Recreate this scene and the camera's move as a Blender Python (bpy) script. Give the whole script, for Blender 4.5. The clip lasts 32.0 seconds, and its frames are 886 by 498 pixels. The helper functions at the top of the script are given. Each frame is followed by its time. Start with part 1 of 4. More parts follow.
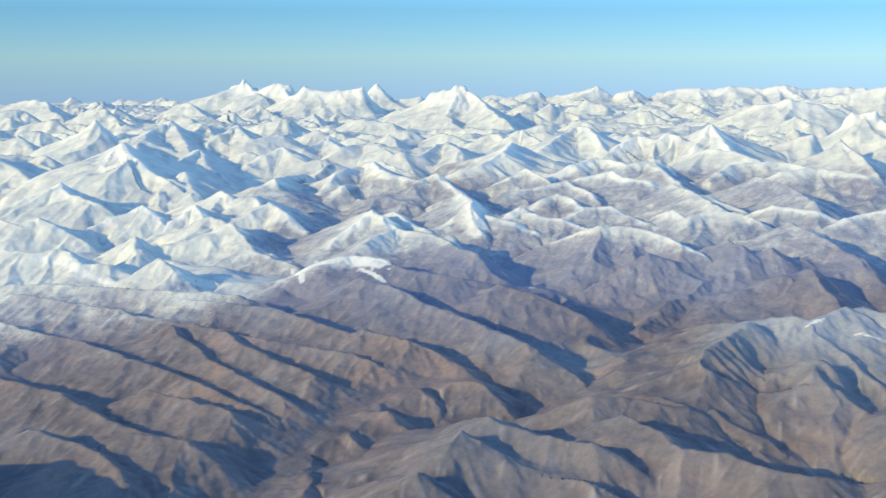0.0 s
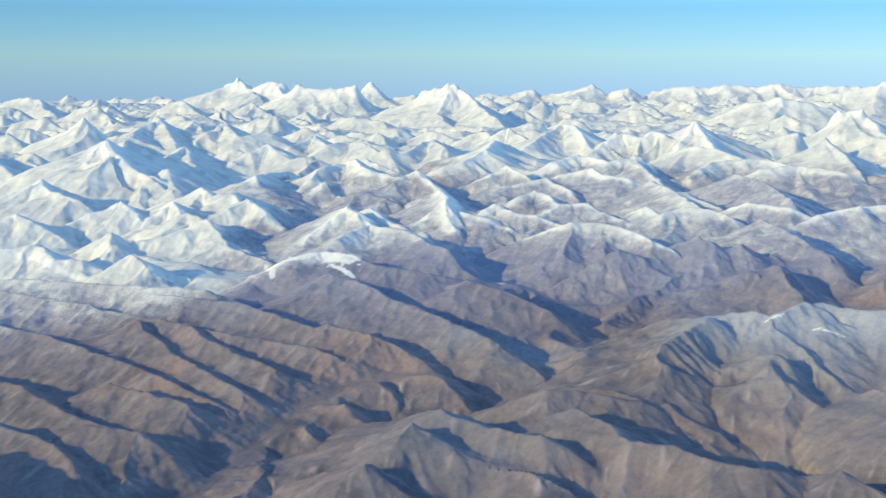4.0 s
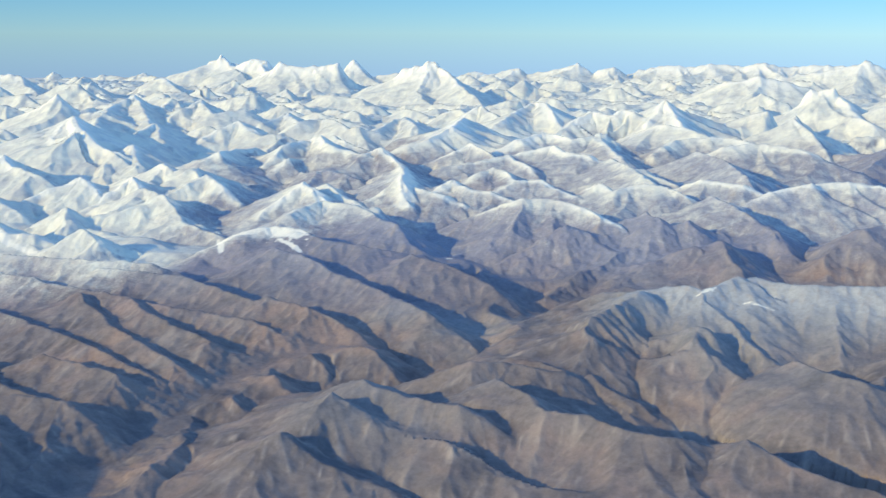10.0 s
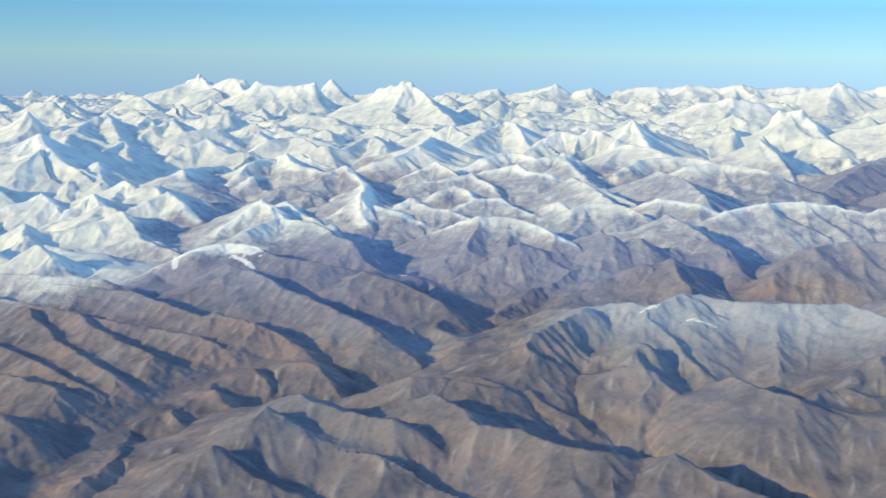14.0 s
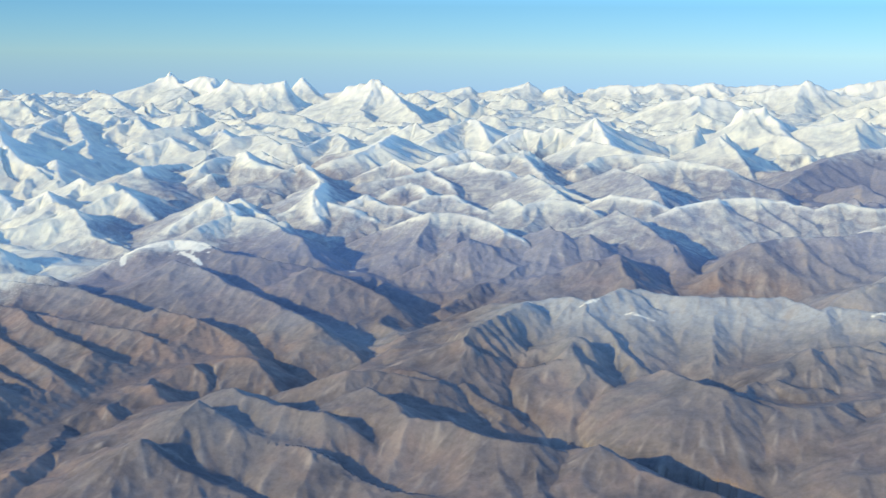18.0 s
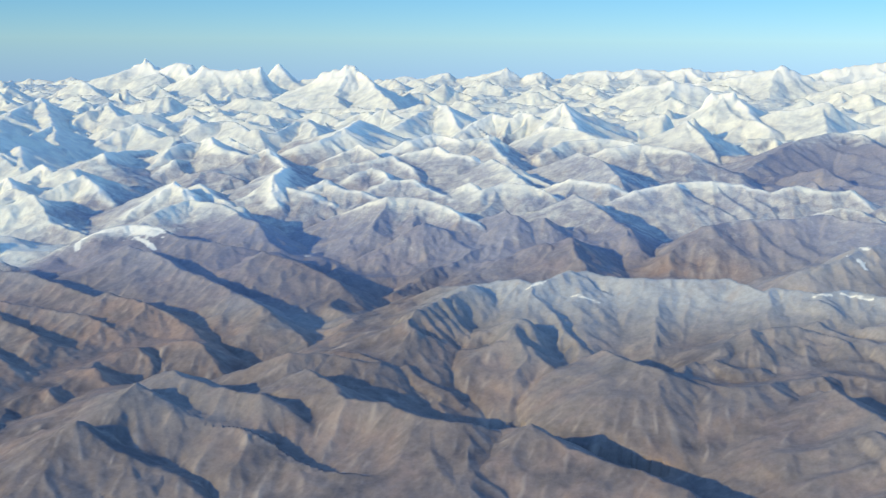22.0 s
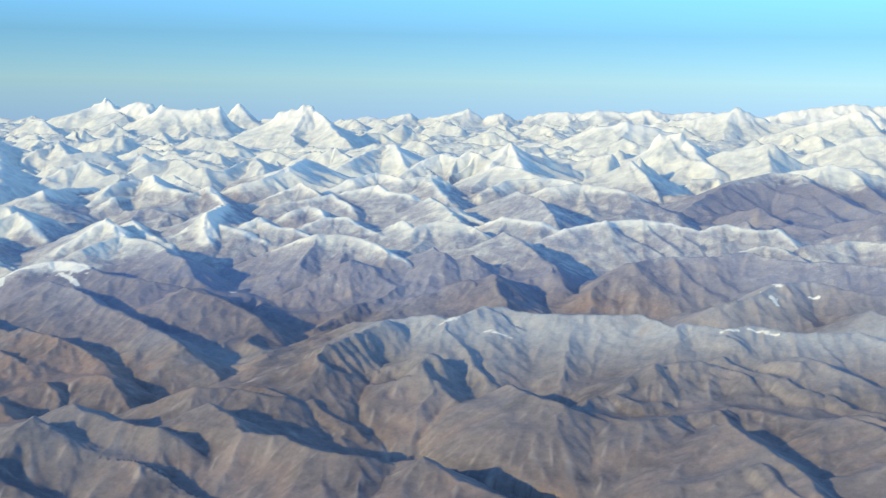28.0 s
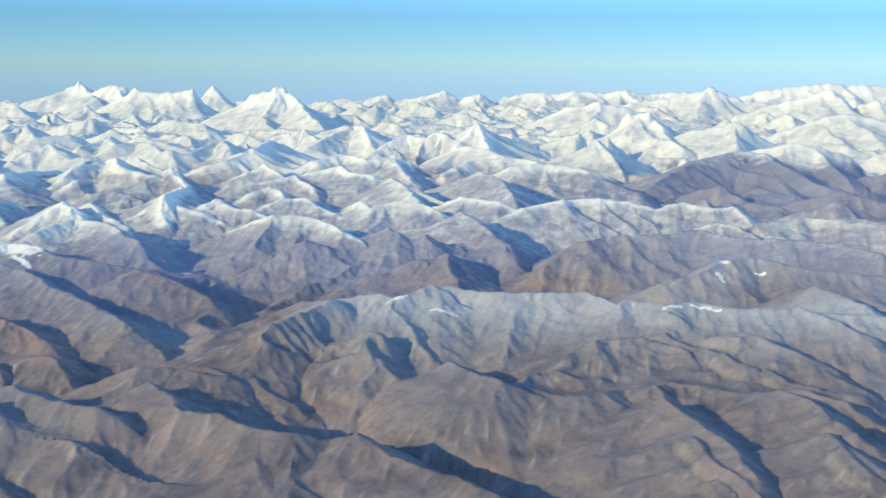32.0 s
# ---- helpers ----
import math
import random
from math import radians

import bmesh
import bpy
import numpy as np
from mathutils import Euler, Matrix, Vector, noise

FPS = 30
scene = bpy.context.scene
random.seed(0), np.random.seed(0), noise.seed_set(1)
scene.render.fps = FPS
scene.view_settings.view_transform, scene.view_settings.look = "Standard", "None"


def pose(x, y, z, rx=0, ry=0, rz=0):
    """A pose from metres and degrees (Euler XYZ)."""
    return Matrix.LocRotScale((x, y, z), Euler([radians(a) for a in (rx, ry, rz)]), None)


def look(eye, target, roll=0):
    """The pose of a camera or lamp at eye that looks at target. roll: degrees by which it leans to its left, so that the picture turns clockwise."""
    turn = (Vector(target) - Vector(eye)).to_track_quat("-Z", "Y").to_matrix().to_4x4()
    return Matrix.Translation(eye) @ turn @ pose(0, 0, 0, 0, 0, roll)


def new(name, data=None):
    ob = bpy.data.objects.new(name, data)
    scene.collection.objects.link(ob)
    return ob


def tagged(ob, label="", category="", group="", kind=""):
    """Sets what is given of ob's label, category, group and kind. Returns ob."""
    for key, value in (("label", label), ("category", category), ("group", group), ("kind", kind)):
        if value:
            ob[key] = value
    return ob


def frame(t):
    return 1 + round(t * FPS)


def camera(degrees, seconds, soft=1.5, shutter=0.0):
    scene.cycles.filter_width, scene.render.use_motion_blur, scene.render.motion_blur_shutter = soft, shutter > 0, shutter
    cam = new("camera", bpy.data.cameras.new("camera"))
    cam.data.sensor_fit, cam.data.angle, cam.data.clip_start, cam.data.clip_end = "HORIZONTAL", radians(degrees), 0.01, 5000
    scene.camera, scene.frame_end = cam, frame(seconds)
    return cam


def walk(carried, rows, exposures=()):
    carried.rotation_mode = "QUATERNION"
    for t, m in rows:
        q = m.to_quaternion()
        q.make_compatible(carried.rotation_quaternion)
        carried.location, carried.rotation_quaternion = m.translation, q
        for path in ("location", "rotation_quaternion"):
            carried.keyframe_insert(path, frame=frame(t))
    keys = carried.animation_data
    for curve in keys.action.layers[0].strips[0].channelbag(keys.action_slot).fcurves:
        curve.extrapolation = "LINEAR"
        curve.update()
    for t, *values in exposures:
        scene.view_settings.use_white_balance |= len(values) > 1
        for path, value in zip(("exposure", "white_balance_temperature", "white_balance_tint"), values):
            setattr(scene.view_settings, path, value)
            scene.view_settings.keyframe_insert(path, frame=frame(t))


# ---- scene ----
# One unit stands for fifty metres of the real landscape, so that the far ranges fit within the lens's reach.
cam = camera(39.084, 32.0, soft=1.5)
PATH = [
    (0, 0.07, 0.11, 203.27, 81.22, 0.09, 14.86), (0.5, 2.37, 0.11, 203.17, 81.26, 0.11, 14.88),
    (1, 4.67, 0.11, 203.07, 81.32, 0.08, 14.91), (1.5, 6.97, 0.10, 202.97, 81.38, 0.06, 14.91),
    (2, 9.26, 0.10, 202.86, 81.40, 0.01, 14.87), (2.5, 11.56, 0.10, 202.76, 81.33, 0.05, 14.83),
    (3, 13.86, 0.09, 202.66, 81.26, 0.04, 14.81), (3.5, 16.16, 0.09, 202.56, 81.21, 0.05, 14.86),
    (5.5, 25.35, 0.07, 202.15, 80.96, -0.02, 15.07), (6, 27.65, 0.07, 202.05, 80.87, -0.09, 15.10),
    (6.5, 29.94, 0.07, 201.94, 80.71, -0.15, 15.05), (7, 32.24, 0.06, 201.84, 80.51, -0.20, 14.94),
    (7.5, 34.54, 0.06, 201.74, 80.35, -0.12, 14.86), (8, 36.84, 0.06, 201.64, 80.20, -0.13, 14.79),
    (8.5, 39.13, 0.05, 201.53, 80.11, -0.13, 14.76), (9, 41.43, 0.05, 201.43, 80.14, -0.23, 14.77),
    (9.5, 43.73, 0.05, 201.33, 80.12, -0.27, 14.72), (10, 46.03, 0.04, 201.23, 80.20, -0.15, 14.67),
    (10.5, 48.33, 0.04, 201.12, 80.27, -0.18, 14.63), (11, 50.62, 0.04, 201.02, 80.27, -0.18, 14.53),
    (11.5, 52.92, 0.03, 200.92, 80.28, -0.16, 14.42), (12, 55.22, 0.03, 200.82, 80.42, -0.16, 14.33),
    (12.5, 57.52, 0.02, 200.72, 80.66, -0.24, 14.31), (13, 59.81, 0.02, 200.61, 80.83, -0.31, 14.22),
    (13.5, 62.11, 0.02, 200.51, 80.99, -0.33, 14.10), (14, 64.41, 0.01, 200.41, 81.12, -0.45, 13.99),
    (14.5, 66.71, 0.01, 200.31, 81.20, -0.42, 13.87), (16.5, 75.90, -0.00, 199.90, 81.28, -0.51, 13.29),
    (17, 78.20, -0.01, 199.80, 81.20, -0.56, 13.20), (17.5, 80.49, -0.01, 199.69, 81.15, -0.47, 13.09),
    (18, 82.79, -0.01, 199.59, 81.07, -0.45, 13.01), (18.5, 85.09, -0.02, 199.49, 80.94, -0.37, 12.92),
    (19, 87.39, -0.02, 199.39, 80.74, -0.41, 12.86), (19.5, 89.68, -0.02, 199.28, 80.58, -0.31, 12.77),
    (20, 91.98, -0.03, 199.18, 80.47, -0.35, 12.68), (20.5, 94.28, -0.03, 199.08, 80.34, -0.30, 12.59),
    (21, 96.58, -0.04, 198.98, 80.27, -0.31, 12.47), (21.5, 98.87, -0.04, 198.88, 80.31, -0.30, 12.37),
    (22, 101.17, -0.04, 198.77, 80.46, -0.32, 12.29), (22.5, 103.47, -0.05, 198.67, 80.69, -0.33, 12.19),
    (23, 105.77, -0.05, 198.57, 80.84, -0.51, 12.18), (23.5, 108.07, -0.05, 198.47, 80.97, -0.59, 12.13),
    (24, 110.36, -0.06, 198.36, 81.15, -0.59, 12.00), (24.5, 112.66, -0.06, 198.26, 81.33, -0.57, 11.84),
    (25, 114.96, -0.06, 198.16, 81.52, -0.58, 11.65), (25.5, 117.26, -0.07, 198.06, 81.73, -0.65, 11.54),
    (27.5, 126.45, -0.08, 197.65, 82.26, -0.67, 11.11), (28, 128.75, -0.09, 197.55, 82.33, -0.63, 10.98),
    (28.5, 131.04, -0.09, 197.44, 82.39, -0.56, 10.89), (29, 133.34, -0.09, 197.34, 82.41, -0.50, 10.85),
    (29.5, 135.64, -0.10, 197.24, 82.27, -0.51, 10.76), (30, 137.94, -0.10, 197.14, 82.05, -0.56, 10.69),
    (30.5, 140.23, -0.10, 197.03, 81.90, -0.51, 10.56), (31, 142.53, -0.11, 196.93, 81.74, -0.49, 10.44),
    (31.5, 144.83, -0.11, 196.83, 81.56, -0.36, 10.29), (32, 147.13, -0.11, 196.73, 81.51, -0.30, 10.17),
]
walk(cam, [(t, pose(x, y, z, rx, ry, rz)) for t, x, y, z, rx, ry, rz in PATH])

# ---- sky and sun ----
SUN_ELEVATION = radians(17)
SUN_TRAVEL = radians(50)      # the way the light goes over the ground, counted from +x towards +y
world = bpy.data.worlds.new("sky")
scene.world = world
world.use_nodes = True
wn, wl = world.node_tree.nodes, world.node_tree.links
sky = wn.new("ShaderNodeTexSky")
sky.sky_type, sky.sun_disc = "NISHITA", False
sky.sun_elevation, sky.sun_rotation = SUN_ELEVATION, math.pi * 1.5 - SUN_TRAVEL
sky.altitude, sky.air_density, sky.dust_density, sky.ozone_density = 6000, 1.2, 0.0, 3.0
tint = wn.new("ShaderNodeMix")        # thin blue air of high altitude, hazier along the horizon; brightened overhead to fill shadows
tint.data_type, tint.blend_type = "RGBA", "MULTIPLY"
tint.inputs["Factor"].default_value = 1.0
height = wn.new("ShaderNodeSeparateXYZ")
wl.new(wn.new("ShaderNodeTexCoord").outputs["Generated"], height.inputs["Vector"])
band = wn.new("ShaderNodeMapRange")
band.inputs["From Min"].default_value, band.inputs["From Max"].default_value = -0.05, 0.15
wl.new(height.outputs["Z"], band.inputs["Value"])
air = wn.new("ShaderNodeValToRGB")
# the last stop lifts the unseen upper sky as extra fill light
stops = ((0.08, (0.35, 0.46, 0.70)), (0.24, (0.325, 0.435, 0.52)), (0.43, (0.30, 0.455, 0.525)), (0.58, (0.45, 0.695, 0.78)), (1.0, (2.0, 2.32, 2.46)))
for place, colour in stops[2:]:
    air.color_ramp.elements.new(place)
for stop, (place, colour) in zip(air.color_ramp.elements, stops):
    stop.position, stop.color = place, (*colour, 1)
wl.new(band.outputs["Result"], air.inputs["Fac"])
wl.new(sky.outputs["Color"], tint.inputs["A"])
wl.new(air.outputs["Color"], tint.inputs["B"])
wl.new(tint.outputs["Result"], wn["Background"].inputs["Color"])
wn["Background"].inputs["Strength"].default_value = 0.15
sun = new("sun", bpy.data.lights.new("sun", "SUN"))
sun.data.energy, sun.data.angle, sun.data.color = 2.85, radians(0.5), (1.0, 0.84, 0.39)
way = Vector((math.cos(SUN_TRAVEL) * math.cos(SUN_ELEVATION), math.sin(SUN_TRAVEL) * math.cos(SUN_ELEVATION), -math.sin(SUN_ELEVATION)))
sun.matrix_world = look((0, 0, 600), Vector((0, 0, 600)) + way)
scene.view_settings.exposure = 0.51


# ---- materials ----
def terrain_material():
    m = bpy.data.materials.new("mountain_ground")
    m.use_nodes = True
    n, l = m.node_tree.nodes, m.node_tree.links
    bsdf = n["Principled BSDF"]
    geo = n.new("ShaderNodeNewGeometry")

    def noise_tex(scale, detail, rough=0.55, warp=0.0):
        t = n.new("ShaderNodeTexNoise")
        t.inputs["Scale"].default_value, t.inputs["Detail"].default_value = scale, detail
        t.inputs["Roughness"].default_value, t.inputs["Distortion"].default_value = rough, warp
        l.new(geo.outputs["Position"], t.inputs["Vector"])
        return t.outputs["Fac"]

    def ramp(value, stops):
        r = n.new("ShaderNodeValToRGB")
        while len(r.color_ramp.elements) < len(stops):
            r.color_ramp.elements.new(0.5)
        for e, (p, c) in zip(r.color_ramp.elements, stops):
            e.position, e.color = p, (*c, 1)
        l.new(value, r.inputs["Fac"])
        return r.outputs["Color"]

    def mix(a, b, fac, blend="MIX"):
        x = n.new("ShaderNodeMix")
        x.data_type, x.blend_type = "RGBA", blend
        for s, v in ((x.inputs["A"], a), (x.inputs["B"], b)):
            if isinstance(v, tuple):
                s.default_value = (*v, 1)
            else:
                l.new(v, s)
        if isinstance(fac, float):
            x.inputs["Factor"].default_value = fac
        else:
            l.new(fac, x.inputs["Factor"])
        return x.outputs["Result"]

    def maths(op, a, b=0.0):
        x = n.new("ShaderNodeMath")
        x.operation = op
        for s, v in zip(x.inputs, (a, b)):
            if isinstance(v, float):
                s.default_value = v
            else:
                l.new(v, s)
        return x.outputs[0]

    def attribute(name):
        a = n.new("ShaderNodeAttribute")
        a.attribute_name = name
        return a.outputs["Fac"]

    # bare ground: brown earth, tan scree, rust bands, grey and purple shale that also paint haze
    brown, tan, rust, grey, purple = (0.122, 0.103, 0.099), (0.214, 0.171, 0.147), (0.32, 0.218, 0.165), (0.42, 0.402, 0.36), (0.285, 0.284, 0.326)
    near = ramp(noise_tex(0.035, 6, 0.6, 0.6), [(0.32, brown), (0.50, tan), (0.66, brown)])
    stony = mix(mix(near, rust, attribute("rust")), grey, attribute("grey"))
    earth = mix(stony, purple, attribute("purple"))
    earth = mix(earth, ramp(noise_tex(0.4, 8, 0.72), [(0.3, (0.62, 0.62, 0.62)), (0.7, (1.3, 1.3, 1.3))]), 0.5, "MULTIPLY")
    earth = mix(earth, (0.39, 0.315, 0.25), maths("MULTIPLY", maths("MULTIPLY", attribute("scree"), ramp(noise_tex(0.08, 6, 0.6), [(0.38, (0, 0, 0)), (0.62, (1, 1, 1))])), 0.8))
    # snow lies where the cover attribute passes a patchy threshold
    patch = maths("ADD", maths("MULTIPLY", noise_tex(0.12, 8, 0.65, 0.4), 0.9), maths("MULTIPLY", noise_tex(0.9, 5, 0.6), 0.35))
    cover = maths("ADD", attribute("snow"), maths("SUBTRACT", patch, 0.62))
    edge = n.new("ShaderNodeMapRange")
    edge.interpolation_type = "SMOOTHSTEP"
    edge.inputs["From Min"].default_value, edge.inputs["From Max"].default_value = 0.22, 0.82
    l.new(cover, edge.inputs["Value"])
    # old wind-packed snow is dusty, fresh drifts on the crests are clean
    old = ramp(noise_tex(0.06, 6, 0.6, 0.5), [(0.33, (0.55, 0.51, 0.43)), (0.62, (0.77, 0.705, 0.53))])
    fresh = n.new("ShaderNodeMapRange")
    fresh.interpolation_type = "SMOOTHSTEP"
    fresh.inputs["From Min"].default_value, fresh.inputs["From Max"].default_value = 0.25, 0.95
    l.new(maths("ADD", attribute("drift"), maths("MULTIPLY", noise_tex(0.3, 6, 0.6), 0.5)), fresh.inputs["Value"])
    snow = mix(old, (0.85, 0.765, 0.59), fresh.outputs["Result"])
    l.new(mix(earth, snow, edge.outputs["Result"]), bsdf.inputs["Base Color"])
    bsdf.inputs["Roughness"].default_value = 0.9
    bsdf.inputs["Specular IOR Level"].default_value = 0.15
    bump = n.new("ShaderNodeBump")
    bump.inputs["Strength"].default_value, bump.inputs["Distance"].default_value = 0.2, 0.8
    l.new(noise_tex(0.6, 8, 0.65), bump.inputs["Height"])
    l.new(bump.outputs["Normal"], bsdf.inputs["Normal"])
    return m


TERRAIN = terrain_material()


# ---- the shape of the land ----
def lattice(ix, iy, seed):
    h = (ix * 374761393 + iy * 668265263 + seed * 1442695041) & 0x7FFFFFFF
    h = ((h ^ (h >> 13)) * 1274126177) & 0x7FFFFFFF
    return ((h ^ (h >> 16)) & 0xFFFF) * (2 * math.pi / 65536)


def perlin(x, y, seed):
    """Smooth noise of about -1 to 1."""
    ix, iy = np.floor(x).astype(np.int64), np.floor(y).astype(np.int64)
    fx, fy = x - ix, y - iy

    def corner(cx, cy):
        a = lattice(ix + cx, iy + cy, seed)
        return np.cos(a) * (fx - cx) + np.sin(a) * (fy - cy)

    u, v = fx * fx * fx * (fx * (fx * 6 - 15) + 10), fy * fy * fy * (fy * (fy * 6 - 15) + 10)
    a, b = corner(0, 0), corner(1, 0)
    c, d = corner(0, 1), corner(1, 1)
    return 1.5 * ((a + u * (b - a)) + v * ((c + u * (d - c)) - (a + u * (b - a))))


def fractal(x, y, size, octaves, seed, gain=0.5):
    total, amp = 0.0, 1.0
    for k in range(octaves):
        total = total + amp * perlin(x / size, y / size, seed + 17 * k)
        amp, size = amp * gain, size / 2.03
    return total


def crests(x, y, size, octaves, seed, gain=0.5):
    """Sharp-crested noise, 0 in the valleys to about 1 on the crests."""
    total, amp, weight, norm = 0.0, 1.0, 1.0, 0.0
    for k in range(octaves):
        s = 1 - np.abs(perlin(x / size, y / size, seed + 31 * k))
        s = s * s * weight
        weight = np.clip(s * 1.6, 0, 1)
        total, norm = total + amp * s, norm + amp
        amp, size = amp * gain, size / 2.1
    return total / norm


# columns fan out from a point behind the flight line, dense within the wedge of land that the flight looks over
APEX_X, APEX_Y = 118.5, -173.0
azimuth = np.radians(np.concatenate([np.arange(-180, -12.5, 3.0), np.arange(-12.5, 39, 0.044), np.arange(39, 48, 0.5), np.arange(48, 180.1, 3.0)]))
radius = np.concatenate([[0.05], np.arange(8, 496, 9.0), 500 * np.exp(np.arange(0, 1.1, 0.0020)), 1502.1 * np.exp(np.arange(0.0025, 1.215, 0.0026)), [5070.0]])
AZ, RD = np.meshgrid(azimuth, radius)
X, Y = APEX_X - np.sin(AZ) * RD, APEX_Y + np.cos(AZ) * RD
rows, cols = X.shape
BEARING = np.degrees(np.arctan2(73.6 - X, Y))

# general level of crests and valleys, by distance from the flight line
away = np.hypot(X - 73.6, Y)
CREST = np.interp(away, [300, 400, 500, 600, 700, 800, 1000, 1400, 1700, 2250, 2850, 3700, 4930], [62, 66, 70, 80, 86, 90, 96, 104, 110, 113, 112, 86, 56])
relief = np.interp(away, [300, 500, 900, 1400, 2800, 4000, 4930], [9, 11, 20, 26, 30, 22, 4])
wx = X + 9 * fractal(X, Y, 45, 3, 5) + 20 * fractal(X, Y, 160, 2, 8)
wy = Y + 9 * fractal(X, Y, 45, 3, 6) + 20 * fractal(X, Y, 160, 2, 9)
broad = np.clip((away - 550) / 500, 0, 1)
LAND = CREST - relief - np.interp(away, [600, 900, 1500, 2600, 3500], [6, 14, 22, 28, 20]) + relief * (1.1 * crests(wx, wy, 170, 5, 40, 0.40) * broad + (1 - broad) * (0.6 * crests(wx, wy, 70, 3, 44, 0.34) + 0.2))
LAND -= np.interp(away, [300, 460, 560, 720], [8, 8, 6, 0])
TOP = LAND.copy()
OWNER = np.zeros(X.shape, np.int32)
CREST_AWAY = np.full(X.shape, 1e3)         # distance to the crest of the mountain that a place belongs to
SUB = np.zeros(X.shape, np.int32)          # which flank or spur of its mountain a place belongs to
DRIFT = np.zeros(X.shape)       # extra snow lying along crests
mountains = []
FAR_OFF = np.clip((away - 650) / 700, 0, 1)
WARP_X, WARP_Y = ((1 - FAR_OFF) * 2.2 * fractal(X, Y, 24, 4, s, 0.55) + FAR_OFF * 2.6 * fractal(X, Y, 85, 5, s + 4, 0.45) for s in (71, 72))


def nearest(nodes, px, py):
    """Distance to a line of nodes, its height there, the length along it and the side (1 left of its way, -1 right, blended round its ends and bends)."""
    best = np.full(px.shape, 1e9)
    height, along, side, weight = (np.zeros(px.shape) for k in range(4))
    run = 0.0
    for a, b in zip(nodes[:-1], nodes[1:]):
        ex, ey = b[0] - a[0], b[1] - a[1]
        length = math.hypot(ex, ey) + 1e-6
        f = np.clip(((px - a[0]) * ex + (py - a[1]) * ey) / length ** 2, 0, 1)
        dx, dy = px - a[0] - f * ex, py - a[1] - f * ey
        d = np.hypot(dx, dy)
        best = np.minimum(best, d)
        w = 1 / (d + 0.3) ** 6 + 1e-18
        height += w * (a[2] + f * (b[2] - a[2]))
        along += w * (run + f * length)
        side += w * (ex * dy - ey * dx) / (length * (d + 1e-3))
        weight += w
        run += length
    return best, height / weight, along / weight, np.clip(side / weight, -1, 1)


# slope and reach of the left and the right flank, height and spacing of the spurs on them
SHAPES = {
    "brown_ridge": (0.72, 20, 0.34, 62, 0.65, 15), "brown_spur": (0.66, 14, 0.34, 44, 0.5, 11),
    "dark_mountain": (0.60, 48, 0.24, 90, 0.6, 34), "grey_ridge": (0.52, 44, 0.40, 62, 0.6, 16),
    "grey_spur": (0.85, 12, 0.45, 26, 0.8, 9), "striped_spur": (0.85, 11, 0.30, 46, 0.3, 9),
    "low_ridge": (0.60, 10, 0.38, 26, 0.5, 9), "rock_rib": (0.80, 3.0, 0.45, 5, 0.0, 60),
    "grey_mountain": (0.52, 44, 0.40, 70, 0.8, 18), "purple_mountain": (0.38, 70, 0.34, 90, 0.8, 30),
    "snow_ridge": (0.52, 40, 0.40, 52, 1.0, 15), "snow_peak": (0.60, 42, 0.46, 55, 1.0, 17),
    "snow_spur": (0.75, 16, 0.42, 30, 0.4, 14), "snow_wall": (0.60, 34, 0.75, 34, 1.4, 8), "snow_dome": (0.50, 26, 0.36, 30, 0.4, 16), "glacier_dome": (0.5, 26, 0.20, 60, 0.2, 24),
    "lesser_mountain": (0.60, 34, 0.50, 40, 1.0, 12), "far_mountain": (0.60, 32, 0.54, 34, 1.0, 12),
    "far_peak": (0.52, 44, 0.48, 55, 0.7, 11), "far_range": (0.45, 40, 0.42, 44, 1.2, 11),
}


# how far the steep drop behind a crest reaches, where the low sun leaves it in shade
SHADE = {"brown_ridge": 8, "brown_spur": 5, "low_ridge": 5, "rock_rib": 1.2, "dark_mountain": 20, "grey_ridge": 5, "grey_spur": 5, "striped_spur": 3.2,
         "grey_mountain": 14, "purple_mountain": 4, "snow_ridge": 8, "snow_peak": 14, "snow_wall": 6, "snow_spur": 13, "snow_dome": 7, "glacier_dome": 7,
         "lesser_mountain": 7, "far_mountain": 0, "far_peak": 0, "far_range": 0}
DRIFTS = {"snow_ridge": 0.36, "snow_peak": 0.55, "snow_dome": 0.7, "snow_wall": 0.4, "snow_spur": 0.25, "glacier_dome": 0.2, "far_peak": 0.4, "grey_mountain": 0.1}
troughs = []
# width and depth of the gullies, the distances between which each size shows, and how many cells the slope is smoothed over
EROSION = [(110, 0.031, 1000, 6000, 16, 5), (54, 0.035, 560, 4000, 11, 4), (26, 0.032, 320, 2400, 8, 3), (13, 0.032, 200, 1100, 6, 2), (6.5, 0.036, 180, 700, 4, 2)]


def smoothed(field, cells, axis):
    """The mean over a few neighbouring cells along one axis."""
    pad = [(0, 0), (0, 0)]
    pad[axis] = (cells + 1, cells)
    run = np.cumsum(np.pad(field, pad, mode="edge"), axis=axis)
    wide = 2 * cells + 1
    return (np.take(run, np.arange(wide, run.shape[axis]), axis) - np.take(run, np.arange(0, run.shape[axis] - wide), axis)) / wide


